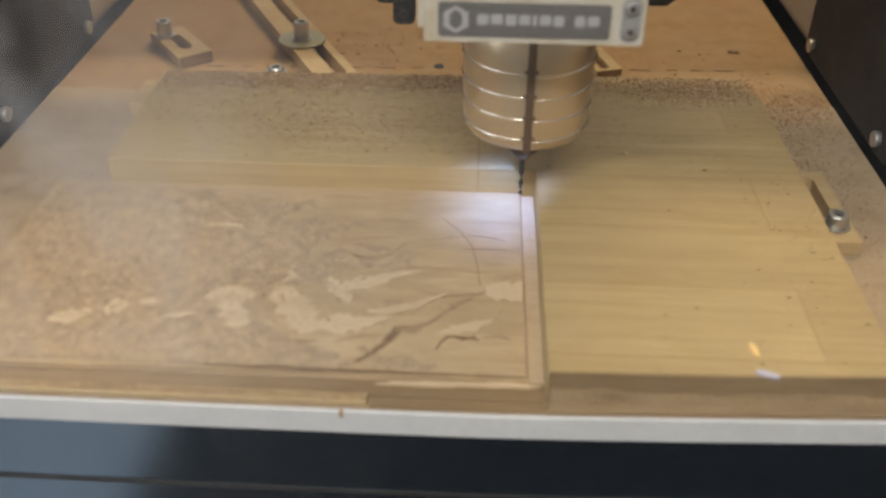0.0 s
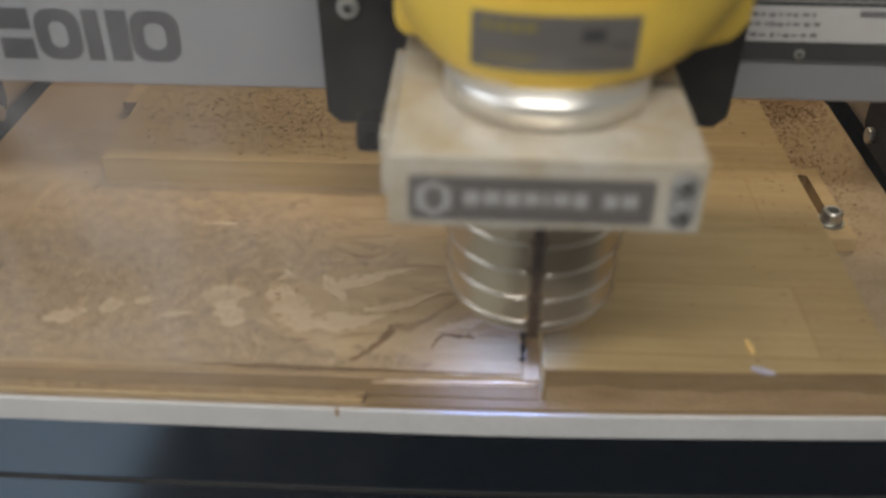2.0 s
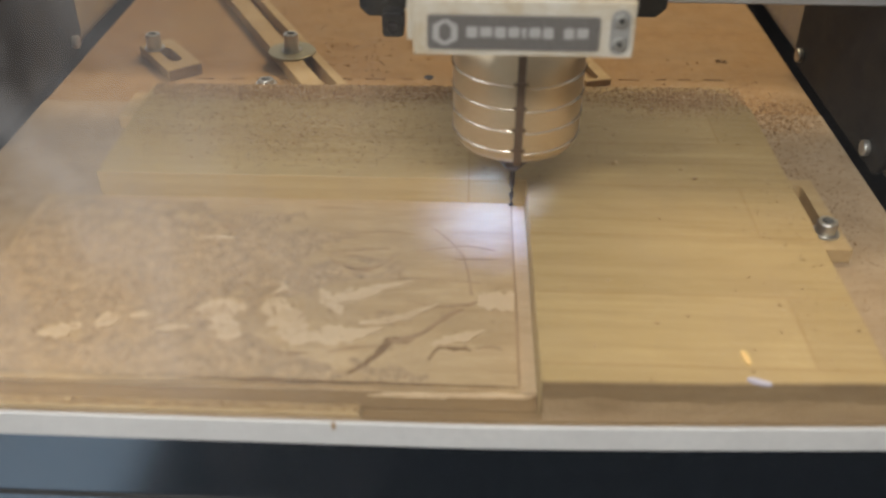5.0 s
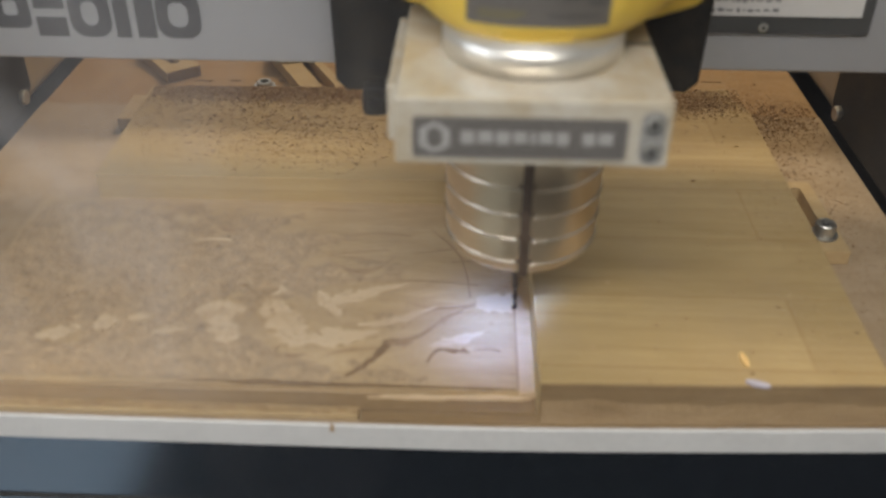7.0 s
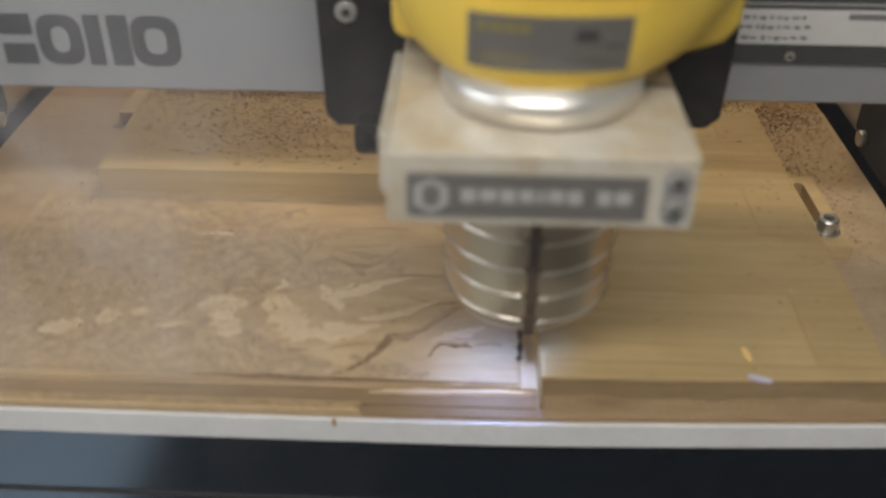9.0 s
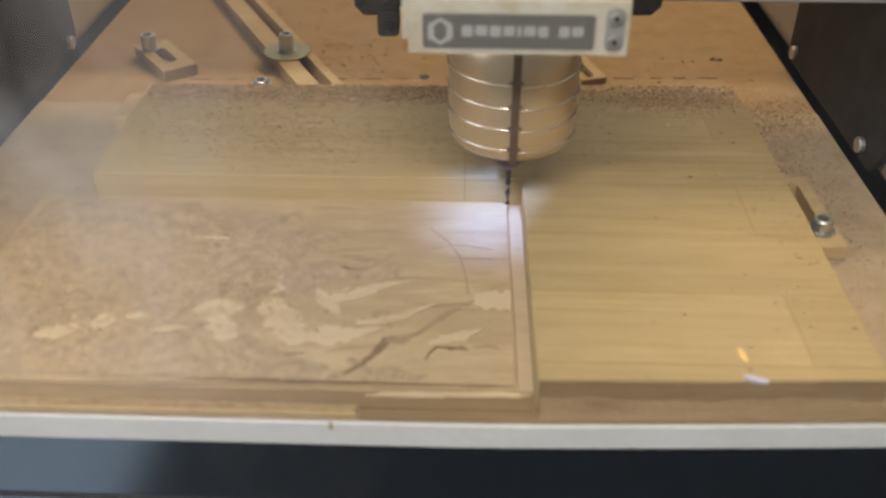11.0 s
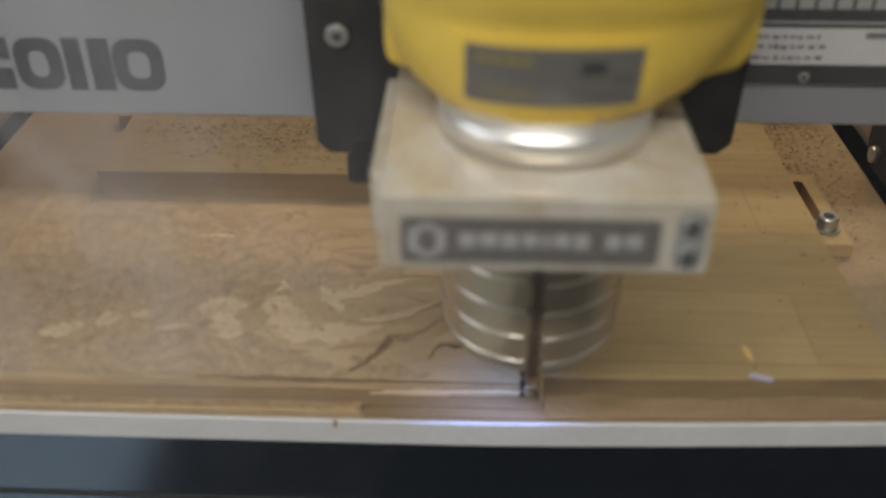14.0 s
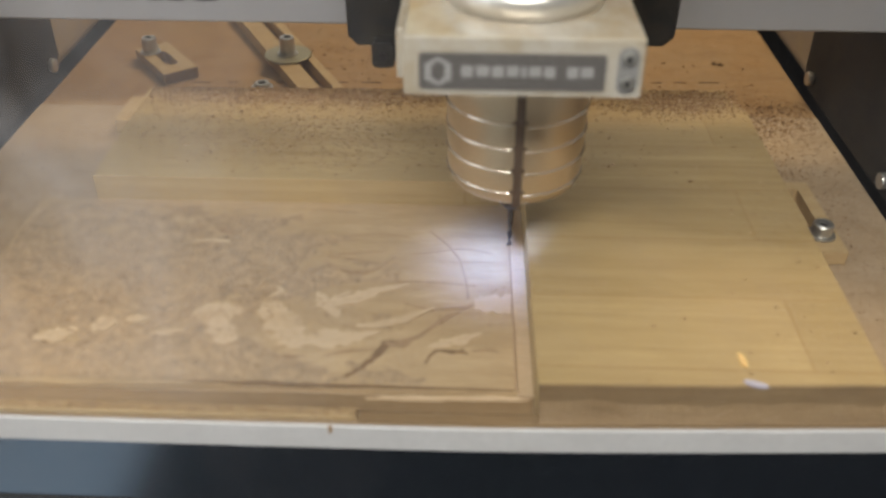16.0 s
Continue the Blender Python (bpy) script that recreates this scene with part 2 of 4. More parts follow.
def lathe(profile, cx, cy, seg=72, caps=True):
    bm = bmesh.new()
    rings = [[bm.verts.new((cx + r * math.cos(math.tau * i / seg), cy + r * math.sin(math.tau * i / seg), z)) for i in range(seg)] for r, z in profile]
    for a, b in zip(rings, rings[1:]):
        for i in range(seg):
            bm.faces.new((a[i], a[(i + 1) % seg], b[(i + 1) % seg], b[i]))
    if caps:
        bm.faces.new(rings[0])
        bm.faces.new(rings[-1])
    return bm


def cyl(r, x, y, z0, z1, seg=24, axis="z", bev=0.0):
    bm = bmesh.new()
    turn = {"z": pose(0, 0, 0), "y": pose(0, 0, 0, 90), "x": pose(0, 0, 0, 0, 90)}[axis]
    place = {"z": (x, y, (z0 + z1) / 2), "y": (x, (z0 + z1) / 2, y), "x": ((z0 + z1) / 2, x, y)}[axis]
    bmesh.ops.create_cone(bm, cap_ends=True, segments=seg, radius1=r, radius2=r, depth=abs(z1 - z0), matrix=Matrix.Translation(place) @ turn)
    return bevel(bm, bev, 2, 1.0)


def ellipse(cx, cy, a, b, n=20, turn=0.0, wob=0.0, rnd=None):
    pts = []
    for i in range(n):
        w = math.tau * i / n
        k = 1 + (rnd.uniform(-wob, wob) if rnd else 0)
        u, v = a * k * math.cos(w), b * k * math.sin(w)
        pts.append((cx + u * math.cos(turn) - v * math.sin(turn), cy + u * math.sin(turn) + v * math.cos(turn)))
    return pts


def round_rect(x0, x1, z0, z1, r, n=4):
    pts = []
    for cx, cz, a in ((x1 - r, z0 + r, -90), (x1 - r, z1 - r, 0), (x0 + r, z1 - r, 90), (x0 + r, z0 + r, 180)):
        pts += [(cx + r * math.cos(radians(a + 90 * i / n)), cz + r * math.sin(radians(a + 90 * i / n))) for i in range(n + 1)]
    return pts


def socket_bolt(name, x, y, z, r, h, label, nut=False, group="clamp bolts"):
    """A socket head cap screw, standing on z."""
    t = thing(name, label, "bolt", group, at=(x, y, z))
    head0 = h * 0.35 if nut else 0.0006
    part("washer", lathe([(r * 0.5, 0.0), (r * 1.38, 0.0), (r * 1.38, 0.0009), (r * 0.5, 0.0009)], 0, 0, 28), STEEL, t, "thin steel washer")
    if nut:
        part("nut", cyl(r * 1.12, 0, 0, 0.0, h * 0.42, 6, bev=0.0005), STEEL, t, "hexagonal steel nut")
    prof = [(r * 0.96, head0), (r, head0 + 0.0006), (r, h - 0.0008), (r * 0.9, h), (r * 0.55, h), (r * 0.53, h - 0.0025)]
    part("head", lathe(prof, 0, 0, 28), STEEL, t, smooth=False)
    part("socket", cyl(r * 0.52, 0, 0, h - 0.0024, h - 0.0018, 6), SOCKET, t, "dark hexagonal socket")
    return t


# ---- the room round the machine ----
def room():
    for name, b in (("wall_back", (-1.9, 1.9, 1.5, 1.6, -0.8, 1.7)), ("wall_front", (-1.9, 1.9, -1.6, -1.5, -0.8, 1.7)),
                    ("wall_right", (1.8, 1.9, -1.5, 1.5, -0.8, 1.7))):
        part(name, box(*b), PAINT)
        tagged(bpy.data.objects[name], "plain painted workshop wall", "wall", kind="structure")
    w = part("wall_left", prism([(-1.5, -0.8), (1.5, -0.8), (1.5, 1.7), (-1.5, 1.7)], -1.9, -1.8, "x", holes=[[(-0.95, 0.3), (0.35, 0.3), (0.35, 1.2), (-0.95, 1.2)]]), PAINT)
    tagged(w, "painted workshop wall with a window opening", "wall", kind="structure")
    tagged(part("window_1", box(-1.89, -1.87, -0.95, 0.35, 0.3, 1.2), SKY_GLOW), "bright window with pale daylight", "window", kind="structure")
    tagged(part("ceiling", box(-1.9, 1.9, -1.6, 1.6, 1.7, 1.8), PAINT), "plain painted ceiling", "ceiling", kind="structure")
    # unseen floor tone and added black mat shape the front plate's reflection
    tagged(part("floor", box(-1.9, 1.9, -1.6, 1.6, -0.9, -0.8), FLOORING), "blue-grey workshop floor", "floor", kind="structure")
    tagged(part("reflection_mat", box(-0.50, 1.4, -1.45, 0.25, -0.799, -0.787, 0.004), MAT_BLACK), "unseen black mat added to darken the front plate's reflection", "mat")
    for x, y, z, w, glass, tone in ((0.20, 0.957, 0.95, 0.27, WARM_GLOW, "warm"), (-0.06, -0.42, 1.10, 0.42, COOL_GLOW, "cool")):
        lamp = thing("hanging_lamp", f"long white hanging workshop lamp with a {tone} diffuser", "lamp", "hanging lamps", at=(x, y, z))
        part("housing", box(-w, w, -0.06, 0.06, 0.0, 0.07, 0.01), WHITE, lamp)
        part("diffuser", box(-w + 0.02, w - 0.02, -0.05, 0.05, -0.012, 0.0, 0.003), glass, lamp)
        for k in (-0.7, 0.7):
            part("hanger", cyl(0.004, k * w, 0, 0.07, 1.70 - z, 10), STEEL, lamp, "thin steel hanger")
    b = thing("workbench", "dark workbench under the machine", "workbench", at=(0, 0, -0.8))
    part("tabletop", box(-0.6, 0.6, 0.303, 1.2, 0.66, 0.70, 0.004), BLACK, b)
    for x in (-0.55, 0.55):
        for y in (0.36, 1.14):
            part("leg", box(x - 0.03, x + 0.03, y - 0.03, y + 0.03, 0.0, 0.66, 0.003), BLACK, b)


# ---- the machine's base ----
def bow(x):
    """How far the sagging front of the base runs back from a straight line."""
    return 0.0066 * (max(0.0, x) / 0.2) ** 1.35 + 0.0010 * (min(0.0, x) / 0.25) ** 2


def sweep(x0, x1, n=36):
    return [x0 + (x1 - x0) * i / n for i in range(n + 1)]


def bowed(x0, x1, y0, y1, z0, z1, bev=0.0):
    """A bar along x that follows the bowed front."""
    return prism([(x, y0 + bow(x)) for x in sweep(x0, x1)] + [(x, y1 + bow(x)) for x in sweep(x1, x0)], z0, z1, bev=bev)


def base():
    t = thing("machine_base", "machine base with a brown fibreboard bed and dark front plate", "machine base", at=(0, 0, -0.1))
    bed = [(-0.3065, 0.6055), (0.2475, 0.6055)] + [(x, 0.2936 + bow(x)) for x in sweep(0.2475, -0.3065)]
    part("bed_board", prism(bed, 0.088, 0.1), MDF_PALE, t, "grey-tan dusty fibreboard bed")
    part("bed_board", box(-0.3065, 0.2475, 0.6063, 1.0, 0.0885, 0.0996, 0.0006), MDF, t, "brown dusty fibreboard bed")
    part("edge_strip", bowed(-0.33, 0.28, 0.2912, 0.2934, 0.0862, 0.0998, 0.0007), MDF_EDGE, t, "whitish front edge of the bed")
    part("nick", bowed(-0.0575, -0.0556, 0.2909, 0.2920, 0.0962, 0.1000), STAIN, t, "brown nick in the pale edge")
    part("front_plate", bowed(-0.36, 0.31, 0.2955, 0.3015, 0.0, 0.0860), BLACK_GLOSS, t, "dark glossy metal front plate")
    part("groove", bowed(-0.36, 0.31, 0.2948, 0.2954, 0.0420, 0.0445), SOCKET, t, "thin dark groove in the plate")
    # thin strips whose darker brown paints the shade on the bed's front
    part("shaded_front_strip", box(-0.3, 0.0325, 0.3004, 0.3106, 0.1001, 0.1012, 0.0003), EDGE, t, "front strip of the bed in a darker brown for its shade")
    part("shaded_front_strip", bowed(-0.0445, 0.247, 0.2938, 0.2990, 0.1001, 0.1014), EDGE, t, "front strip of the bed in a darker brown for its shade")
    part("back_plate", box(-0.36, 0.31, 1.0, 1.01, 0.0, 0.22, 0.001), BLACK, t)
    for x0, x1 in ((-0.396, -0.316), (0.258, 0.338)):
        outline = round_rect(x0, x1, 0.096, 0.182, 0.014, 5)
        part("side_rail", prism(outline, 0.31, 1.0, "y"), TAN_RAIL, t, "aluminium side rail, tan with dust and painted wood reflection")
        part("rail_foot", box(x0 + 0.02, x1 - 0.02, 0.304, 1.0, 0.0, 0.0958, 0.002), BLACK, t)


def shield():
    s = thing("acrylic_shield", "clear acrylic shield with smears and painted haze before the machine", "dust shield", at=(0, 0, -0.1))
    sheet = part("sheet", box(-0.42, 0.38, 0.1850, 0.1852, 0.0, 0.62), ACRYLIC, s, "clear acrylic sheet with smears and painted haze")
    sheet.visible_shadow = False
    for x in (-0.44, 0.36):
        part("bracket", box(x, x + 0.04, 0.1855, 0.40, 0.0002, 0.006, 0.001), BLACK, s, "flat black steel bracket")


# ---- the panel being milled ----
def panel():
    t = thing("wood_panel", "pale yellow wooden panel with a milled recess on the bed", "wood panel")
    out = [(-0.2205, 0.594), (-0.2185, 0.470), (0.0255, 0.4715), (0.0335, 0.4715), (0.0332, 0.3005), (0.110, 0.3020), (0.186, 0.3052), (0.1865, 0.572), (0.1795, 0.590), (0.1785, 0.606)]
    part("upper_layer", prism(out, 0.0, 0.020, bev=0.0005), PANEL, t, "pale yellow wood with fine straight grain")
    # thin front face in a darker brown than the panel
    part("front_edge", prism([(0.0336, 0.2996), (0.110, 0.3011), (0.1858, 0.3043), (0.1858, 0.3051), (0.110, 0.3019), (0.0336, 0.3004)], 0.0002, 0.0194), EDGE, t, "dark brown front edge, darker than the panel")
    rnd = random.Random(5)
    front = []
    n = 60
    for i in range(n + 1):
        x = 0.0255 - i * (0.2765 / n)
        y = 0.3118 - 0.0012 * math.sin((x + 0.02) * 26) + rnd.uniform(-0.0005, 0.0005)
        front.append((x, y))
    part("milled_floor", prism([(-0.251, 0.4698), (0.0255, 0.4713)] + front, 0.0, 0.004), FLOOR_WOOD, t, "brown milled wood surface with figure and cracks")
    part("groove_floor", box(0.0257, 0.0331, 0.312, 0.4713, 0.0, 0.0022), BARE, t, "pale fresh floor of the milled groove")
    part("groove_lip", box(0.0247, 0.0256, 0.3122, 0.4712, 0.0041, 0.0046), STAIN, t, "rough brown lip of the groove")
    # torn splinters under the front edge
    for x, y, a, b, k in ((-0.012, 0.3088, 0.024, 0.0016, 0.02), (0.014, 0.3096, 0.015, 0.0012, 0.0)):
        part("splinter", prism(blob(x, y, a, b, k, 30 + 5 * x), 0.0, 0.0020 + x * 0.01), BARE, t, "pale torn wood splinter")
    return t


def blob(cx, cy, a, b, turn, seed, n=44):
    """An irregular, ragged patch outline."""
    pts = []
    for i in range(n):
        w = math.tau * i / n
        p = Vector((math.cos(w), math.sin(w), seed * 3.7))
        k = 1 + 0.55 * noise.noise(p * 1.3) + 0.46 * noise.noise(p * 3.1) + 0.30 * noise.noise(p * 8)
        u, v = a * k * math.cos(w), b * k * math.sin(w)
        pts.append((cx + u * math.cos(turn) - v * math.sin(turn), cy + u * math.sin(turn) + v * math.cos(turn)))
    return pts


def ribbon(points, z, thick=0.0003, seed=1):
    """A tapered crooked strip along a line of (x, y, half width)."""
    rnd = random.Random(seed)
    left, right = [], []
    fine = []
    for (x0, y0, w0), (x1, y1, w1) in zip(points, points[1:]):
        for i in range(6):
            k = i / 6
            fine.append((x0 + (x1 - x0) * k, y0 + (y1 - y0) * k, w0 + (w1 - w0) * k))
    fine.append(points[-1])
    for i, (x, y, w) in enumerate(fine):
        a, b = fine[max(0, i - 1)], fine[min(len(fine) - 1, i + 1)]
        d = Vector((b[0] - a[0], b[1] - a[1])).normalized()
        w1, w2 = w * rnd.uniform(0.6, 1.3), w * rnd.uniform(0.6, 1.3)
        left.append((x - d.y * w1, y + d.x * w1))
        right.append((x + d.y * w2, y - d.x * w2))
    bm = bmesh.new()
    lv, rv = [bm.verts.new((x, y, z)) for x, y in left], [bm.verts.new((x, y, z)) for x, y in right]
    lo, ro = [bm.verts.new((x, y, z - thick)) for x, y in left], [bm.verts.new((x, y, z - thick)) for x, y in right]
    for i in range(len(lv) - 1):
        bm.faces.new((lv[i], lv[i + 1], rv[i + 1], rv[i]))
        bm.faces.new((lo[i], lv[i], lv[i + 1], lo[i + 1]))
        bm.faces.new((ro[i], ro[i + 1], rv[i + 1], rv[i]))
    return bm


def clutter(t):
    top = 0.0043
    # the long crooked crack and its branches
    part("crack", ribbon([(-0.0575, 0.3160, 0.0005), (-0.0500, 0.3215, 0.0012), (-0.0414, 0.3317, 0.0017), (-0.0360, 0.3435, 0.0022), (-0.0310, 0.3455, 0.0004)], top, seed=3), CRACK, t, "dark crooked crack in the wood")
    part("crack", ribbon([(-0.0340, 0.3445, 0.0012), (-0.0290, 0.3450, 0.0014), (-0.0210, 0.3487, 0.0009), (-0.0107, 0.3611, 0.0013), (-0.0060, 0.3660, 0.0018), (-0.0010, 0.3690, 0.0008)], top - 0.00004, seed=13), STAIN, t, "faint brown end of the crack")
    part("crack", ribbon([(-0.0365, 0.3430, 0.0015), (-0.0290, 0.3420, 0.0018), (-0.0240, 0.3440, 0.0004)], top + 0.0001, seed=4), STAIN, t)
    part("crack", ribbon([(-0.017, 0.329, 0.0003), (-0.0145, 0.3355, 0.0006), (-0.0115, 0.339, 0.0007), (-0.0045, 0.3385, 0.0009), (0.003, 0.3375, 0.0006)], top, seed=5), CRACK, t)
    part("crack", ribbon([(0.005, 0.339, 0.0003), (0.0135, 0.3405, 0.0007), (0.018, 0.338, 0.0002)], top, seed=6), STAIN, t)
    part("knot", prism(ellipse(-0.0046, 0.3378, 0.0019, 0.0012, 12, 0.2, 0.25, random.Random(2)), 0.004, 0.0046), CRACK, t, "small dark knot")
    part("knot", prism(ellipse(0.0002, 0.3388, 0.001, 0.0013, 12, 0.2, 0.25, random.Random(8)), 0.004, 0.0046), CRACK, t, "small dark knot")
    # figure lines of the grain
    for seed, pts in enumerate((
            [(-0.0745, 0.4110, 0.0003), (-0.0700, 0.4060, 0.0006), (-0.0605, 0.4015, 0.0011), (-0.0500, 0.4020, 0.0008), (-0.0440, 0.4060, 0.0005), (-0.0370, 0.4170, 0.0002)],
            [(-0.0660, 0.4030, 0.0003), (-0.0580, 0.3990, 0.0016), (-0.0500, 0.4000, 0.0004)],
            [(-0.0740, 0.4150, 0.0002), (-0.0600, 0.4190, 0.0005), (-0.0420, 0.4210, 0.0002)],
            [(-0.0190, 0.4420, 0.0002), (-0.0090, 0.4290, 0.0004), (-0.0020, 0.4150, 0.0004), (0.0010, 0.3990, 0.0005), (0.0030, 0.3800, 0.0005)],
            [(-0.0950, 0.3300, 0.0003), (-0.0850, 0.3318, 0.0012), (-0.0740, 0.3325, 0.0003)],
            [(-0.1250, 0.4130, 0.0002), (-0.1050, 0.4150, 0.0006), (-0.0900, 0.4140, 0.0002)],
            [(-0.0650, 0.3330, 0.0002), (-0.0560, 0.3365, 0.0007), (-0.0400, 0.3390, 0.0002)],
            [(-0.0300, 0.3750, 0.0002), (-0.0150, 0.3700, 0.0006), (0.0020, 0.3725, 0.0012), (0.0080, 0.3770, 0.0002)],
            [(-0.1100, 0.4290, 0.0002), (-0.0850, 0.4310, 0.0005), (-0.0600, 0.4300, 0.0002)])):
        part("figure_line", ribbon(pts, top - 0.00008, seed=20 + seed), STAIN, t)
    rnd = random.Random(31)
    for i in range(20):
        x, y = rnd.uniform(-0.15, -0.005), rnd.uniform(0.385, 0.462)
        n, amp, w = rnd.randint(4, 7), rnd.uniform(0.0006, 0.0028), rnd.uniform(0.00018, 0.0005)
        step, ph = rnd.uniform(0.006, 0.010), rnd.uniform(0, 6)
        pts = [(x + k * step, y + amp * math.sin(ph + k * 0.9), w * math.sin(math.pi * (k + 0.3) / (n + 0.6))) for k in range(n)]
        if pts[-1][0] < 0.022:
            part("figure_line", ribbon(pts, top - 0.00012 + 0.000003 * i, seed=60 + i), STAIN, t)
    part("knot", prism(ellipse(-0.1320, 0.4384, 0.0065, 0.0042, 18, 0.0, 0.3, random.Random(4)), 0.004, 0.0043), STAIN, t, "faint brown knot")
    # bare, fresh patches
    for seed, pts in enumerate((
            [(-0.1345, 0.3620, 0.0020), (-0.1280, 0.3640, 0.0060), (-0.1160, 0.3655, 0.0065), (-0.1085, 0.3680, 0.0015)],
            [(-0.1255, 0.3620, 0.0030), (-0.1190, 0.3530, 0.0060), (-0.1130, 0.3440, 0.0055), (-0.1090, 0.3370, 0.0010)],
            [(-0.1000, 0.3750, 0.0020), (-0.0960, 0.3690, 0.0065), (-0.0890, 0.3580, 0.0085), (-0.0820, 0.3450, 0.0080), (-0.0760, 0.3390, 0.0020)],
            [(-0.0790, 0.3440, 0.0030), (-0.0680, 0.3450, 0.0070), (-0.0560, 0.3460, 0.0060), (-0.0400, 0.3520, 0.0008)],
            [(-0.0750, 0.3830, 0.0010), (-0.0700, 0.3740, 0.0040), (-0.0640, 0.3660, 0.0035), (-0.0610, 0.3620, 0.0006)],
            [(-0.0690, 0.3720, 0.0015), (-0.0640, 0.3780, 0.0032), (-0.0580, 0.3840, 0.0006)],
            [(-0.0660, 0.3715, 0.0012), (-0.0560, 0.3775, 0.0048), (-0.0440, 0.3850, 0.0032), (-0.0280, 0.3910, 0.0005)],
            [(-0.1810, 0.3500, 0.0030), (-0.1757, 0.3523, 0.0075), (-0.1705, 0.3545, 0.0025)],
            [(-0.2060, 0.3410, 0.0020), (-0.1956, 0.3437, 0.0060), (-0.1870, 0.3485, 0.0020)],
            [(0.0060, 0.3755, 0.0060), (0.0150, 0.3755, 0.0075), (0.0244, 0.3751, 0.0078)],
            [(-0.0160, 0.3405, 0.0008), (-0.0090, 0.3440, 0.0030), (0.0010, 0.3475, 0.0034), (0.0095, 0.3525, 0.0006)],
            [(-0.0520, 0.3553, 0.0010), (-0.0420, 0.3570, 0.0030), (-0.0300, 0.3610, 0.0030), (-0.0140, 0.3720, 0.0005)],
            [(-0.1660, 0.3560, 0.0015), (-0.1600, 0.3575, 0.0032), (-0.1550, 0.3585, 0.0008)],
            [(-0.1510, 0.3460, 0.0012), (-0.1430, 0.3478, 0.0032), (-0.1350, 0.3495, 0.0008)],
            [(-0.0960, 0.3870, 0.0006), (-0.0930, 0.3820, 0.0022), (-0.0990, 0.3770, 0.0008)],
            [(-0.1500, 0.4270, 0.0006), (-0.1400, 0.4280, 0.0020), (-0.1290, 0.4270, 0.0006)])):
        part("bare_patch", ribbon(pts, 0.00432 + 0.000022 * seed, seed=90 + seed), BARE, t, "pale freshly cut wood patch")
    # the shade under the floor's front edge, painted as a dark ribbon
    part("crack", ribbon([(-0.1500, 0.3150, 0.0003), (-0.1200, 0.3138, 0.0009), (-0.0900, 0.3136, 0.0015), (-0.0600, 0.3130, 0.0011), (0.0000, 0.3126, 0.0007), (0.0240, 0.3125, 0.0006)], top, seed=41), CRACK, t, "dark wavy line of painted shade along the front edge")
    part("crack", ribbon([(-0.0990, 0.3330, 0.0003), (-0.0900, 0.3318, 0.0013), (-0.0780, 0.3309, 0.0003)], top, seed=42), STAIN, t)

    # a thin uneven drift of sawdust over the milled surface, with gaps round the bare patches
    holes = [(-0.122, 0.364, 0.013, 0.008), (-0.117, 0.350, 0.009, 0.012), (-0.089, 0.357, 0.014, 0.017), (-0.060, 0.346, 0.025, 0.010), (-0.0757, 0.352, 0.03, 0.010),
             (-0.045, 0.382, 0.02, 0.009), (-0.068, 0.373, 0.010, 0.011), (-0.1757, 0.352, 0.007, 0.008), (-0.196, 0.344, 0.011, 0.007), (-0.160, 0.357, 0.007, 0.004), (-0.143, 0.348, 0.010, 0.004)]
    bm = bmesh.new()
    nx, ny, x0, y0, dx, dy = 330, 190, -0.2495, 0.3135, 0.00075, 0.0008
    grid = {}
    for i in range(nx):
        for j in range(ny):
            x, y = x0 + i * dx, y0 + j * dy
            cover = 0.62 - 7.5 * max(0.0, x + 0.125) - 6.0 * max(0.0, y - 0.395) + 0.55 * noise.fractal(Vector((x * 38, y * 55, 1)), 0.8, 2.2, 5)
            for hx, hy, ha, hb in holes:
                q = ((x - hx) / ha) ** 2 + ((y - hy) / hb) ** 2
                cover -= 0.9 * math.exp(-q * q)
            h = 0.0008 * min(1.0, max(0.0, cover)) + 0.0004 * noise.noise(Vector((x * 420, y * 420, 4))) + 0.0002 * noise.noise(Vector((x * 900, y * 900, 7)))
            if cover > 0.12:
                grid[i, j] = bm.verts.new((x, y, 0.00405 + max(0.00005, h)))
    for (i, j), v in grid.items():
        q = [grid.get(k) for k in ((i, j), (i + 1, j), (i + 1, j + 1), (i, j + 1))]
        if all(q):
            bm.faces.new(q)
    tagged(part("sawdust_drift", bm, DUST), "thin tan sawdust drift on the milled wood", "sawdust", kind="stuff")

    # loose chips and crumbs
    rnd = random.Random(21)
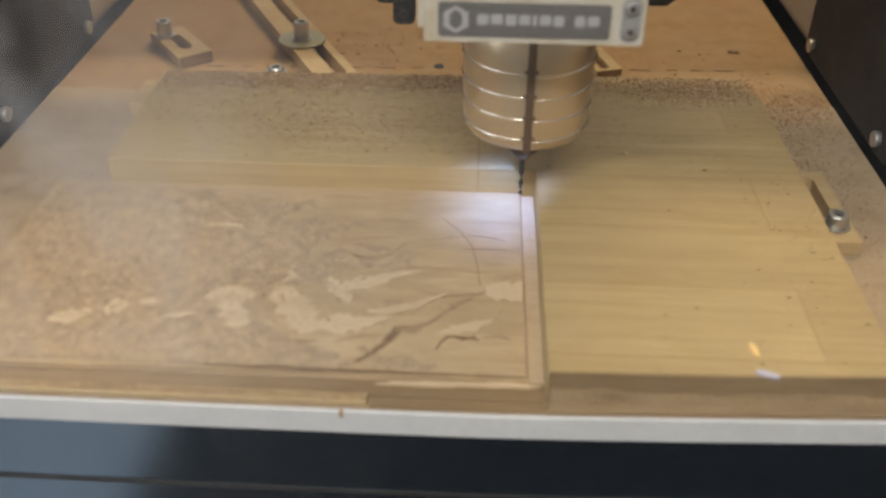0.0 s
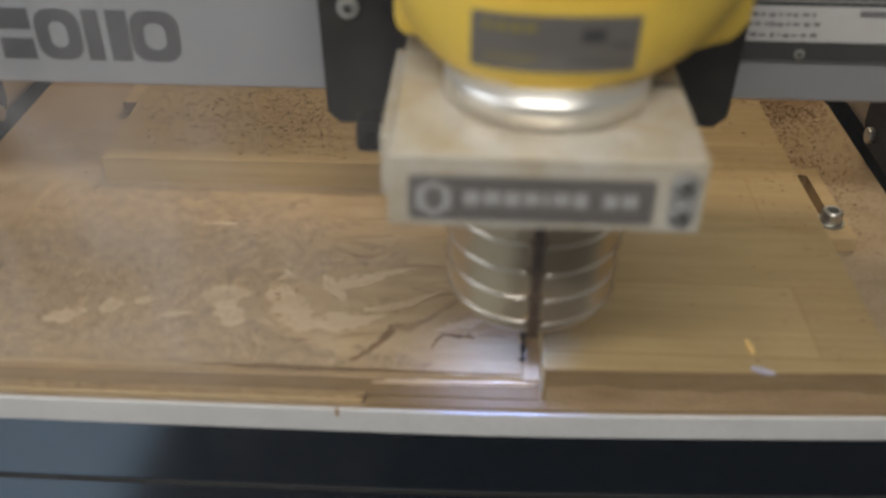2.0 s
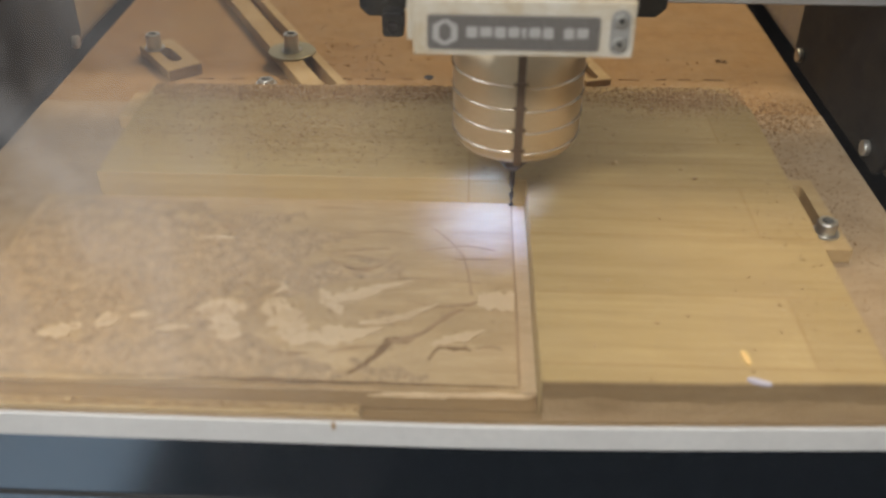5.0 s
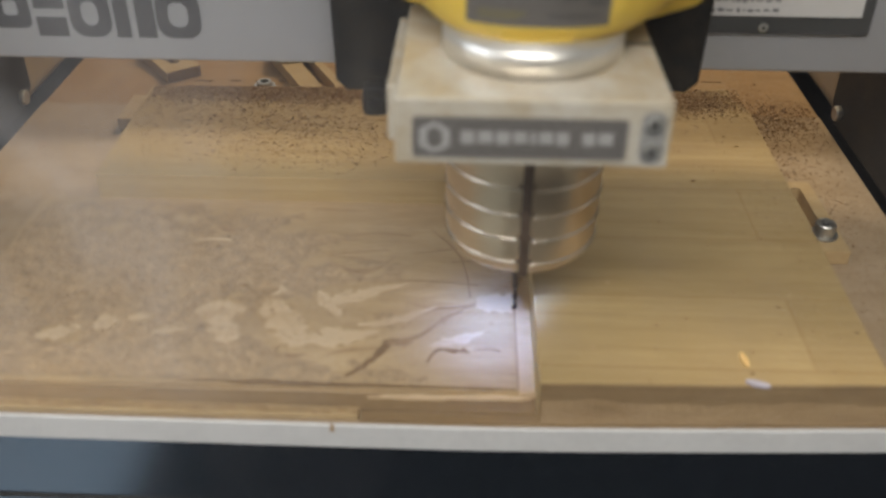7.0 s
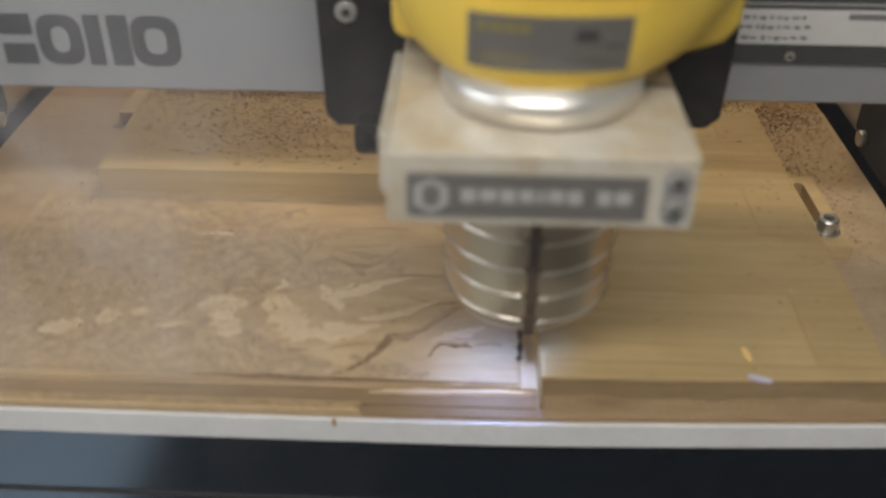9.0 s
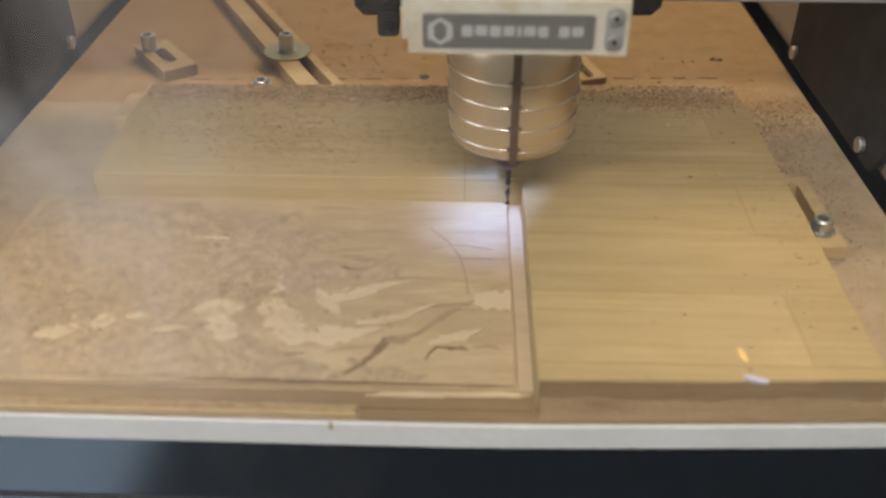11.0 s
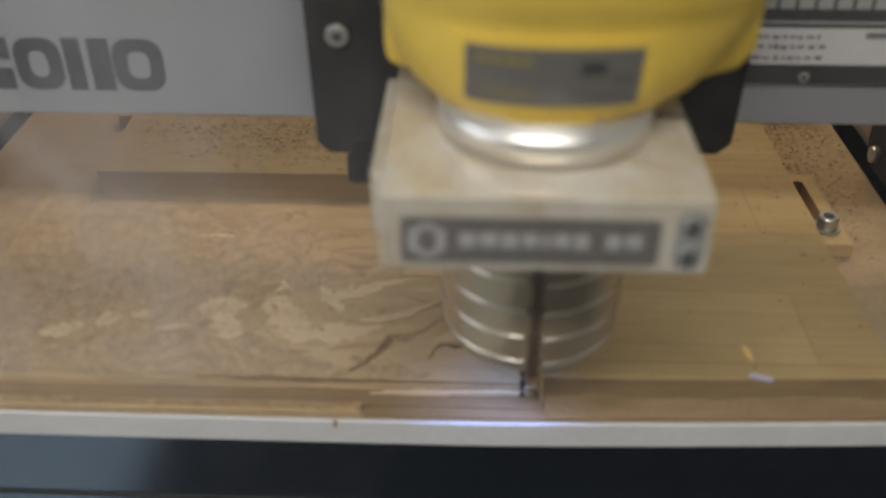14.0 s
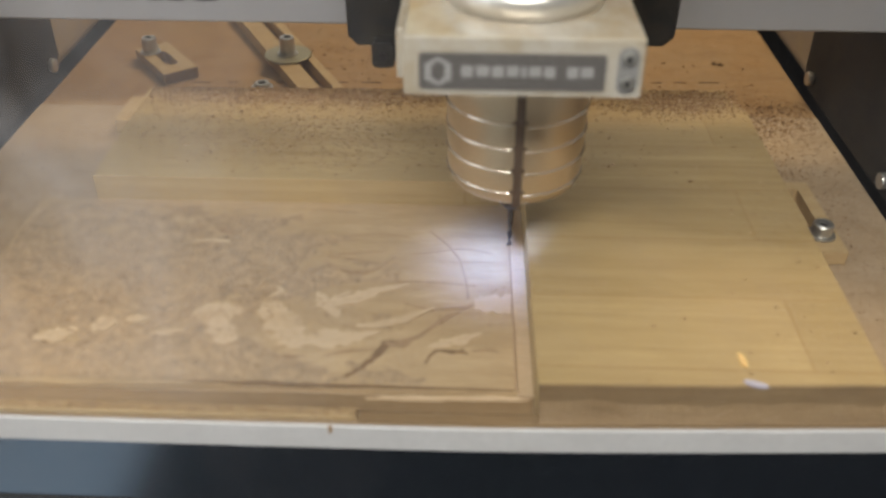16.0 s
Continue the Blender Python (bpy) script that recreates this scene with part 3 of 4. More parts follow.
    spots = [(-0.13, 0.585, 0.085, 0.009, 0.0202, 14000), (-0.12, 0.535, 0.05, 0.026, 0.0202, 3200), (-0.05, 0.52, 0.10, 0.03, 0.0202, 1200), (0.00, 0.590, 0.10, 0.008, 0.0202, 5200), (0.145, 0.585, 0.025, 0.012, 0.0202, 5000),
             (0.215, 0.60, 0.022, 0.016, 0.0003, 2600), (0.205, 0.53, 0.022, 0.05, 0.0003, 1100), (-0.10, 0.70, 0.03, 0.03, 0.0003, 90), (-0.075, 0.69, 0.015, 0.02, 0.0003, 60), (-0.14, 0.76, 0.03, 0.03, 0.0003, 50), (0.17, 0.66, 0.06, 0.03, 0.0003, 60),
             (0.168, 0.40, 0.012, 0.06, 0.0202, 160), (0.215, 0.45, 0.022, 0.08, 0.0003, 1500), (-0.262, 0.52, 0.03, 0.06, 0.0003, 500), (-0.19, 0.37, 0.05, 0.04, 0.0046, 5200),
             (-0.12, 0.38, 0.05, 0.03, 0.0046, 3400), (-0.13, 0.2972, 0.09, 0.0016, 0.0033, 3000), (0.02, 0.62, 0.14, 0.008, 0.0003, 700), (0.10, 0.45, 0.05, 0.09, 0.0202, 90)]
    verts, faces = [], []
    for cx, cy, sx, sy, z, count in spots:
        for _ in range(count):
            x, y = rnd.gauss(cx, sx), rnd.gauss(cy, sy)
            on_top = (-0.218 < x < 0.185 and 0.471 < y < 0.5935 + (x + 0.22) * 0.028) or (0.034 < x < 0.185 and 0.302 < y < 0.600)
            on_floor = -0.25 < x < 0.0245 and 0.314 < y < 0.469
            on_strip = -0.289 < x < -0.046 and 0.2948 < y < 0.2997
            zz = 0.0202 if on_top else 0.0046 if on_floor else 0.0033 if on_strip else 0.0003
            if abs(zz - z) > 0.001 or not (-0.303 < x < 0.244 and y > 0.2948):
                continue
            s = rnd.uniform(0.0002, 0.0006) * (2.0 if count < 95 else 1.2 if z > 0.01 or cy > 0.5 else 0.85)
            a, stretch = rnd.uniform(0, math.tau), rnd.uniform(1.0, 2.2)
            c, d = math.cos(a) * s * stretch, math.sin(a) * s * stretch
            k = len(verts)
            verts += [(x + c, y + d, zz), (x - d * 0.5, y + c * 0.5, zz), (x - c, y - d, zz), (x, y, zz + s * rnd.uniform(0.5, 1.0))]
            faces += [(k, k + 1, k + 3), (k + 1, k + 2, k + 3), (k + 2, k, k + 3), (k, k + 2, k + 1)]
    me = bpy.data.meshes.new("wood_chips")
    me.from_pydata(verts, [], faces)
    me.materials.append(CHIP)
    tagged(new("wood_chips", me), "small brown wood chips scattered over the bed and panel", "wood chips", kind="stuff")

    # a slope added against the panel's front edge, to brighten its lower part
    bm = bmesh.new()
    rows = []
    for x in sweep(0.0345, 0.2460, 150):
        edge = 0.2995 + (max(0.0, x - 0.034) / 0.152) ** 1.3 * 0.0046 + bow(x) * 0.05
        h = 0.0085 + 0.0035 * noise.fractal(Vector((x * 30, 2, 0)), 0.8, 2.2, 4)
        toe = 0.2942 + bow(x)
        if x > 0.1858:
            h = 0.0022
        row = []
        for j in range(9):
            k = j / 8
            row.append(bm.verts.new((x, toe + (edge - toe) * k, 0.0014 + h * k ** 1.3 + 0.0006 * noise.noise(Vector((x * 500, k * 9, 3))))))
        rows.append(row)
    for p, q in zip(rows, rows[1:]):
        for j in range(8):
            bm.faces.new((p[j], q[j], q[j + 1], p[j + 1]))
    tagged(part("front_slope", bm, EDGE), "brown slope added to lighten the foot of the panel's front", "sawdust", kind="stuff")

    # plain strip that stands for the sawdust heap in front of the panel
    s = part("sawdust_strip", box(-0.29, -0.0453, 0.2945, 0.3000, 0.0002, 0.0032, 0.0006), CLAMP_WOOD)
    tagged(s, "thin pale strip that stands for a sawdust heap on the bed", "offcut")
    # amber and white reflections of the pane, modelled as flat marks on the panel
    c = thing("reflection_marks", "small painted reflections at the panel's edge", "shaving", at=(0.1245, 0.3025, 0.0205))
    part("amber_mark", prism(ellipse(0.0, 0.0155, 0.0016, 0.0050, 14, 0.12), -0.0003, 0.0006), AMBER_GLINT, c, "amber painted reflection")
    part("white_mark", prism(ellipse(0.0022, -0.0002, 0.0052, 0.0016, 16, -0.35), -0.0003, 0.0009), WHITE_GLINT, c, "whitish painted reflection")


# ---- clamps on the bed ----
def slotted_bar(name, label, x, y, turn, length, width, thick, slot0, slot1, slot_w, off=0.0, group="slotted clamps", end=PLY_EDGE):
    """A flat bar with a long slot; its front end stands at x, y and it runs back along its own +y."""
    t = thing(name, label, "clamp", group, at=(x, y, 0.0))
    t.rotation_euler = (0, 0, radians(turn))
    hole = round_rect(off - slot_w / 2, off + slot_w / 2, slot0, slot1, slot_w * 0.45, 4)
    out = [(-width / 2, 0), (width / 2, 0), (width / 2, length), (-width / 2, length)]
    part("bar", prism(out, 0.0003, thick, holes=[hole]), CLAMP_WOOD, t)
    part("cut_end", box(-width / 2 + 0.0004, width / 2 - 0.0004, -0.0004, -0.0001, 0.0006, thick - 0.0005), end, t, "layered plywood end")
    return t


def clamps():
    # short slanted clamp with its bolt
    slotted_bar("plywood_clamp", "short slotted plywood clamp on the brown bed", -0.2155, 0.6490, 37.0, 0.060, 0.0265, 0.0085, 0.014, 0.044, 0.0095)
    socket_bolt("clamp_bolt", -0.2480, 0.6830, 0.0087, 0.0056, 0.0120, "steel socket bolt on the short plywood clamp")
    # long slanted clamp with its big washer
    slotted_bar("long_clamp", "long slotted pale wooden clamp bar on the bed", -0.1015, 0.6120, 27.7, 0.26, 0.0300, 0.0100, 0.004, 0.23, 0.0090, 0.0040)
    w = thing("fender_washer", "broad dull fender washer on the long clamp", "washer", at=(-0.1390, 0.6770, 0.0102))
    part("disc", lathe([(0.0030, 0.0), (0.0178, 0.0), (0.0182, 0.0005), (0.0182, 0.0013), (0.0178, 0.0017), (0.0030, 0.0017)], 0, 0, 48), BRASSY, w)
    socket_bolt("clamp_bolt", -0.1390, 0.6770, 0.0120, 0.0056, 0.0135, "steel socket bolt with a nut on the washer", nut=True)
    # clamp bar behind the router
    slotted_bar("short_bar_clamp", "narrow slotted wooden clamp bar behind the panel", 0.0950, 0.6480, 17.0, 0.13, 0.0200, 0.0050, 0.003, 0.11, 0.0085, -0.002)
    # clamp beside the panel
    slotted_bar("side_clamp", "small slotted wooden clamp beside the panel", 0.2010, 0.4235, 1.0, 0.075, 0.0150, 0.0085, 0.022, 0.068, 0.0060, -0.003, end=CLAMP_WOOD)
    socket_bolt("clamp_bolt", 0.1985, 0.4400, 0.0086, 0.0056, 0.0080, "steel socket bolt on the side clamp")
    b = part("stop_block", box(-0.2375, -0.2215, 0.5620, 0.6000, 0.0003, 0.0100, 0.0008), CLAMP_WOOD)
    tagged(b, "small pale wooden stop block beside the panel", "block")
    socket_bolt("bed_bolt", -0.1530, 0.6400, 0.0001, 0.0058, 0.0040, "steel socket bolt sunk in the bed", group="bed bolts")
    insert = thing("threaded_insert", "dark threaded insert in the bed", "insert", at=(-0.0322, 0.6578, -0.0001))
    part("rim", lathe([(0.0026, 0.0), (0.0038, 0.0), (0.0038, 0.0004), (0.0026, 0.0004)], 0, 0, 20), DARK_STEEL, insert)
    # pencilled dashes and a star-shaped mark on the bed
    marks = thing("pencil_marks", "faint dashed pencil line on the brown bed", "marks")
    x, k = -0.2085, 0
    while x < 0.20:
        n = 0.012 if k % 3 else 0.022
        if not -0.045 < x < -0.018:
            part("dash", box(x, x + n * 0.7, 0.6478 + (x + 0.2) * 0.04, 0.6486 + (x + 0.2) * 0.04, -0.0002, 0.0002), CRACK, marks)
        x += n + 0.006
        k += 1
    star = thing("star_mark", "small dark star-shaped knot in the bed", "mark", at=(0.1971, 0.6993, 0.0))
    for i in range(5):
        part("ray", box(-0.0052, 0.0052, -0.0003, 0.0003, -0.0003, 0.0001 + 0.00002 * i, turn=36 * i), CRACK, star)
    spot = part("bed_spot", prism(ellipse(-0.2823, 0.5417, 0.004, 0.004, 14, 0, 0.3, random.Random(3)), -0.0003, 0.0002), STAIN)
    tagged(spot, "faint dark spot on the bed", "mark")


# ---- the moving gantry with the router ----
AX = 0.0245  # the router's axis


def screw(x, z, y, r, parent, name="screw"):
    """A button head screw that faces the front."""
    s = part(name, cyl(r, x, z, y, y - r * 0.55, 20, "y", bev=r * 0.22), STEEL, parent, "small steel screw")
    part("socket", cyl(r * 0.42, x, z, y - r * 0.52, y - r * 0.6, 6, "y"), SOCKET, s)
    return s


def thread(r, z, rise, yc, seg=96):
    """One turn of a raised thread round the housing, broken by the slot at the front."""
    bm = bmesh.new()
    rings = []
    for i in range(seg + 1):
        w = -0.5 * math.pi + 0.09 + (math.tau - 0.18) * i / seg
        zz = z + rise * (i / seg - 0.5)
        rings.append([bm.verts.new((AX + (r + q) * math.cos(w), yc + (r + q) * math.sin(w), zz + h)) for q, h in ((-0.001, -0.0007), (0.0002, -0.0006), (0.0007, 0.0), (0.0002, 0.0006), (-0.001, 0.0007))])
    for p, q in zip(rings, rings[1:]):
        for i in range(4):
            bm.faces.new((p[i], p[i + 1], q[i + 1], q[i]))
    return bm


def gantry():
    # cross rail on its two end plates
    g = thing("gantry", "silver aluminium cross rail between black steel end plates", "gantry")
    face, low, high = 0.08, 0.1005, 0.1850
    out = [(face, low + 0.001), (face + 0.001, low), (face + 0.08, low), (face + 0.083, low + 0.003), (face + 0.083, high), (face, high)]
    part("rail", prism(out, -0.3060, 0.2480, "x"), ALU_RAIL, g, "brushed silver rail")
    part("rail_top", box(-0.306, 0.248, face + 0.006, face + 0.077, high, high + 0.006, 0.002), BLACK, g)
    for x0, x1, s in ((0.2490, 0.2550, 1), (-0.3130, -0.3070, -1)):
        outline = [(0.046, 0.006), (0.214, 0.006), (0.226, 0.018), (0.226, 0.060), (0.190, 0.195), (0.06, 0.195), (0.036, 0.15), (0.036, 0.018)]
        p = part("end_plate", prism(outline, x0, x1, "x", bev=0.0015), BLACK, g, "black steel end plate")
        inner = x0 if s > 0 else x1
        for y in (0.060, 0.207):
            part("bolt", cyl(0.0052, y, 0.0172, inner, inner - s * 0.0045, 20, "x", bev=0.0012), STEEL, p, "steel bolt head")
    # large printed name on the rail, as plain blocks in its greys
    z0, z1, y = 0.1128, 0.1373, face - 0.0004
    for x, w, style in ((-0.2430, 0.0200, "short"), (-0.2205, 0.0155, "split"), (-0.2030, 0.0210, "ring"), (-0.1802, 0.0205, "posts"), (-0.1588, 0.0225, "ring")):
        if style == "ring":
            bm = prism(round_rect(x, x + w, z0, z1, 0.0075, 5), y, y + 0.0006, "y", holes=[round_rect(x + 0.0062, x + w - 0.0062, z0 + 0.0058, z1 - 0.0058, 0.0042, 4)])
        elif style == "short":
            bm = prism(round_rect(x, x + w, z0 + 0.0040, z1, 0.004, 4), y, y + 0.0006, "y", holes=[round_rect(x + 0.0065, x + w - 0.006, z0 + 0.0105, z1 - 0.0060, 0.002, 3)])
        elif style == "split":
            bm = box(x, x + w, y, y + 0.0006, z0, z0 + 0.0100)
            box(x, x + w, y, y + 0.0006, z1 - 0.0100, z1, bm=bm)
        else:
            bm = box(x, x + 0.0075, y, y + 0.0006, z0, z1)
            box(x + 0.0110, x + w, y, y + 0.0006, z0, z1, bm=bm)
        part("printed_shape", bm, PRINT_DARK, g, "dark grey printed shape")
    # name plate with its writing panel
    plate = part("name_plate", prism(round_rect(0.094, 0.1962, 0.1215, 0.1720, 0.002), face - 0.0025, face - 0.0002, "y"), DECAL_DARK, g, "black name plate")
    part("writing_panel", box(0.098, 0.1905, face - 0.0032, face - 0.0026, 0.1308, 0.1470), WHITE, plate, "white writing panel")
    rnd = random.Random(9)
    for row, (z, a, b) in enumerate(((0.1432, 0.110, 0.146), (0.1388, 0.108, 0.150), (0.1338, 0.104, 0.148))):
        x = a
        while x < b:
            w = rnd.uniform(0.0012, 0.0034)
            part("ink_bar", box(x, x + w, face - 0.0036, face - 0.0033, z - rnd.uniform(0.0004, 0.0010), z + rnd.uniform(0.0004, 0.0011)), INK, plate)
            x += w + rnd.uniform(0.0008, 0.002)
    part("ink_bar", box(0.166, 0.188, face - 0.0036, face - 0.0033, 0.1430, 0.1455), INK, plate)
    x = 0.112
    for i in range(8):
        part("pale_bar", box(x, x + 0.0062, face - 0.0032, face - 0.0027, 0.1555, 0.1640), PRINT_GREY, plate)
        x += 0.0078
    part("pale_bar", box(0.118, 0.186, face - 0.0032, face - 0.0027, 0.1490, 0.1500), PRINT_GREY, plate)
    screw(0.1440, 0.1250, face - 0.0026, 0.0024, plate)
    screw(0.1440, 0.1685, face - 0.0026, 0.0024, plate)

    # carriage plate
    c = thing("carriage", "black steel carriage plate that holds the router mount", "carriage")
    out = [(-0.0585, 0.1040), (-0.0440, 0.1040), (-0.0400, 0.1090), (0.0880, 0.1090), (0.0900, 0.1060), (0.1020, 0.1060), (0.1075, 0.1110), (0.1105, 0.2350), (-0.0665, 0.2350), (-0.0635, 0.1090)]
    part("plate", prism(out, 0.0400, 0.0480, "y", bev=0.0012), BLACK, c)
    part("slide", box(-0.020, 0.064, 0.012, 0.0398, 0.1060, 0.2400, 0.002), BLACK, c)
    part("spacer", box(-0.045, 0.090, 0.0482, 0.0795, 0.1250, 0.2100, 0.003), BLACK, c)
    screw(-0.0520, 0.1565, 0.0399, 0.0048, c)
    screw(0.0960, 0.1565, 0.0399, 0.0048, c)
    foot = part("wheel_block", prism(round_rect(-0.0500, -0.0380, 0.0965, 0.1110, 0.003), 0.028, 0.0398, "y", bev=0.001), BLACK, c, "black wheel block")
    part("cap", cyl(0.0028, -0.0440, 0.1030, 0.0279, 0.0268, 18, "y"), DARK_STEEL, foot, "dull dark cap")

    # router mount
    m = thing("router_mount", "pale grey cast router mount with a dark label", "router mount")
    outer = [(-0.0258, -0.0800), (0.0698, -0.0800), (0.0698, 0.0115), (-0.0258, 0.0115)]
    part("body", prism(outer, 0.1318, 0.1572, bev=0.0010), MOUNT, m)
    part("flange", box(-0.0300, -0.0267, -0.0590, 0.0100, 0.1300, 0.1520, 0.0008), MOUNT, m)
    part("seam", box(0.0570, 0.0694, -0.0290, -0.0270, 0.1570, 0.1575), SOCKET, m, "dark clamping slit")
    lab = part("label", prism(round_rect(-0.0195, 0.0548, 0.1350, 0.1505, 0.0015), -0.0806, -0.0801, "y"), DECAL, m, "dark grey label plate")
    hexo = [(-0.0118 + 0.0062 * math.cos(radians(90 + 60 * i)), 0.1427 + 0.0062 * math.sin(radians(90 + 60 * i))) for i in range(6)]
    hexi = [(-0.0118 + 0.0031 * math.cos(radians(90 + 60 * i)), 0.1427 + 0.0046 * math.sin(radians(90 + 60 * i))) for i in range(6)]
    part("emblem", prism(hexo, -0.0810, -0.0807, "y", holes=[hexi]), PRINT_PALE, lab, "pale hexagonal emblem")
    x = -0.0026
    for i, w in enumerate((0.0048, 0.0052, 0.0048, 0.0048, 0.0018, 0.0050, 0.0044, 0.0, 0.0044, 0.0050)):
        if w:
            bm = prism(round_rect(x, x + w, 0.1406 + 0.0004 * (i % 2), 0.1454, 0.0007, 2), -0.0810, -0.0807, "y")
            part("pale_bar", bm, PRINT_PALE, lab)
        x += (w + 0.0011) if w else 0.0035
    part("screw_recess", prism(round_rect(0.0592, 0.0676, 0.1340, 0.1538, 0.0038, 5), -0.0804, -0.0801, "y"), RECESS, m, "grey screw recess")
    screw(0.0634, 0.1494, -0.0805, 0.0030, m)
    screw(0.0634, 0.1390, -0.0805, 0.0030, m)

    # trim router
    r = thing("trim_router", "yellow trim router with a polished ribbed metal housing", "router")
    R, YH = 0.0343, -0.011
    prof = [(0.012, 0.0560), (0.019, 0.0556), (0.0262, 0.0560), (0.0306, 0.0580), (0.0326, 0.0610)]
    for z in (0.0646, 0.0763, 0.0882, 0.1010):
        rr = R - 0.0007 * (0.1 - z) / 0.035
        prof += [(rr, z)]
        part("ring", thread(rr, z, 0.0011, YH), RING, r, "bright raised thread", smooth=True)
    prof += [(R, 0.1060), (R, 0.1320)]
    part("motor_housing", lathe(prof, AX, YH, 96), HOUSING, r, "polished threaded metal motor housing", smooth=True)
    part("collar", lathe([(R, 0.1566), (R, 0.1640), (R - 0.0002, 0.1680)], AX - 0.001, -0.032, 96), COLLAR, r, "polished metal collar above the mount", smooth=True)
    slot = part("key_slot", box(AX - 0.0021, AX + 0.0021, YH - R - 0.0003, YH - R + 0.003, 0.058, 0.128, 0.0004), SLOT, r, "dark worn slot down the housing")
    for z in (0.0665, 0.0782, 0.0901, 0.1030):
        part("tooth", box(AX - 0.0036, AX + 0.0034, YH - R - 0.0005, YH - R + 0.003, z - 0.0007, z + 0.0007), SLOT, slot)
    YC = -0.012
    # the motor body: height, half width to each side, depth towards the front
    levels = ((0.1655, 0.0320, 0.0320, 0.0380), (0.1662, 0.0365, 0.0365, 0.0405), (0.1685, 0.0415, 0.0425, 0.0435), (0.1730, 0.0460, 0.0495, 0.0460), (0.1800, 0.0500, 0.0565, 0.0480),
              (0.1880, 0.0525, 0.0620, 0.0493), (0.1960, 0.0532, 0.0660, 0.0502), (0.2015, 0.0534, 0.0680, 0.0508), (0.2045, 0.0536, 0.0685, 0.0532), (0.2150, 0.0536, 0.0690, 0.0545),
              (0.2350, 0.0520, 0.0660, 0.0520), (0.2500, 0.0450, 0.0550, 0.0440))

    def level(z):
        for p, q in zip(levels, levels[1:]):
            if p[0] <= z <= q[0]:
                k = (z - p[0]) / (q[0] - p[0])
                return [u + (v - u) * k for u, v in zip(p, q)]

    def front_of(x, z):
        _, left, right, deep = level(z)
        u = min(0.999, abs(x - AX) / (left if x < AX else right))
        return YC - deep * (1 - u ** 2.3) ** (1 / 2.3)

    bm = bmesh.new()
    rings, seg = [], 88
    for z, left, right, deep in levels:
        ring = []
        for i in range(seg):
            w = math.tau * i / seg
            cx, cy = math.cos(w), math.sin(w)
            ring.append(bm.verts.new((AX + (right if cx > 0 else left) * math.copysign(abs(cx) ** (2 / 2.3), cx), YC + deep * math.copysign(abs(cy) ** (2 / 2.3), cy), z)))
        rings.append(ring)
    for lo, hi in zip(rings, rings[1:]):
        for i in range(seg):
            bm.faces.new((lo[i], lo[(i + 1) % seg], hi[(i + 1) % seg], hi[i]))
    bm.faces.new(rings[0])
    bm.faces.new(rings[-1])
    part("yellow_body", bm, YELLOW, r, "yellow plastic motor body", smooth=True)

    def patch(x0, x1, z0, z1, out, nx=18, nz=6):
        """A thin plate that hugs the front of the motor body."""
        bm = bmesh.new()
        xs, zs = sweep(x0, x1, nx), sweep(z0, z1, nz)
        front = [[bm.verts.new((x, front_of(x, z) - out, z)) for x in xs] for z in zs]
        back = [[bm.verts.new((x, front_of(x, z) + 0.0015, z)) for x in xs] for z in zs]
        for g1 in (front, back):
            for j in range(nz):
                for i in range(nx):
                    bm.faces.new((g1[j][i], g1[j][i + 1], g1[j + 1][i + 1], g1[j + 1][i]))
        for j in range(nz):
            for i in (0, nx):
                bm.faces.new((front[j][i], front[j + 1][i], back[j + 1][i], back[j][i]))
        for i in range(nx):
            for j in (0, nz):
                bm.faces.new((front[j][i], front[j][i + 1], back[j][i + 1], back[j][i]))
        return bm

    lug = [(-0.0290, 0.1690), (-0.0262, 0.1658), (-0.0150, 0.1640), (-0.0050, 0.1610), (0.0560, 0.1585), (0.0663, 0.1590), (0.0890, 0.1662), (0.0936, 0.1730), (0.0945, 0.2300), (-0.0290, 0.2300)]
    part("shoulder", prism(lug, -0.0120, 0.0300, "y", bev=0.003, seg=3), YELLOW, r, "yellow plastic shoulder")
    part("rim", lathe([(0.0350, 0.1646), (0.0375, 0.1647), (0.0380, 0.1652), (0.0376, 0.1660)], AX, YC, 72), RECESS, r, "dull grey rim under the body", smooth=True)
    part("label_frame", patch(AX - 0.0305, AX + 0.0278, 0.1722, 0.1968, 0.0007), YELLOW, r, "raised yellow label frame")
    part("tab", patch(AX - 0.0135, AX + 0.0115, 0.1672, 0.1712, 0.0016, 10, 3), YELLOW, r)
    lab = part("body_label", patch(AX - 0.0264, AX + 0.0232, 0.1750, 0.1938, 0.0011), DECAL, r, "dark grey label with faint print")
    for x0, x1, z0, z1 in ((-0.0235, -0.0205, 0.1885, 0.1912), (-0.0195, -0.0160, 0.1885, 0.1912), (-0.0150, -0.0118, 0.1885, 0.1912), (-0.0108, -0.0075, 0.1885, 0.1912), (-0.0225, -0.0060, 0.1800, 0.1806), (-0.0225, -0.0080, 0.1780, 0.1786)):
        part("print_bar", patch(AX + x0, AX + x1, z0, z1, 0.0013, 3, 1), OLIVE, lab)
    for x0, x1, z0, z1 in ((0.0060, 0.0130, 0.1860, 0.1900), (0.0150, 0.0210, 0.1840, 0.1850), (0.0020, 0.0200, 0.1790, 0.1797)):
        part("print_bar", patch(AX + x0, AX + x1, z0, z1, 0.0013, 3, 1), DECAL_DARK, lab)
    # collet, nut and light lenses
    part("collet", lathe([(0.0035, 0.0325), (0.0050, 0.0335), (0.0085, 0.0375), (0.0095, 0.0562)], AX, -0.003, 6), DARK_STEEL, r, "dark hexagonal collet nut")
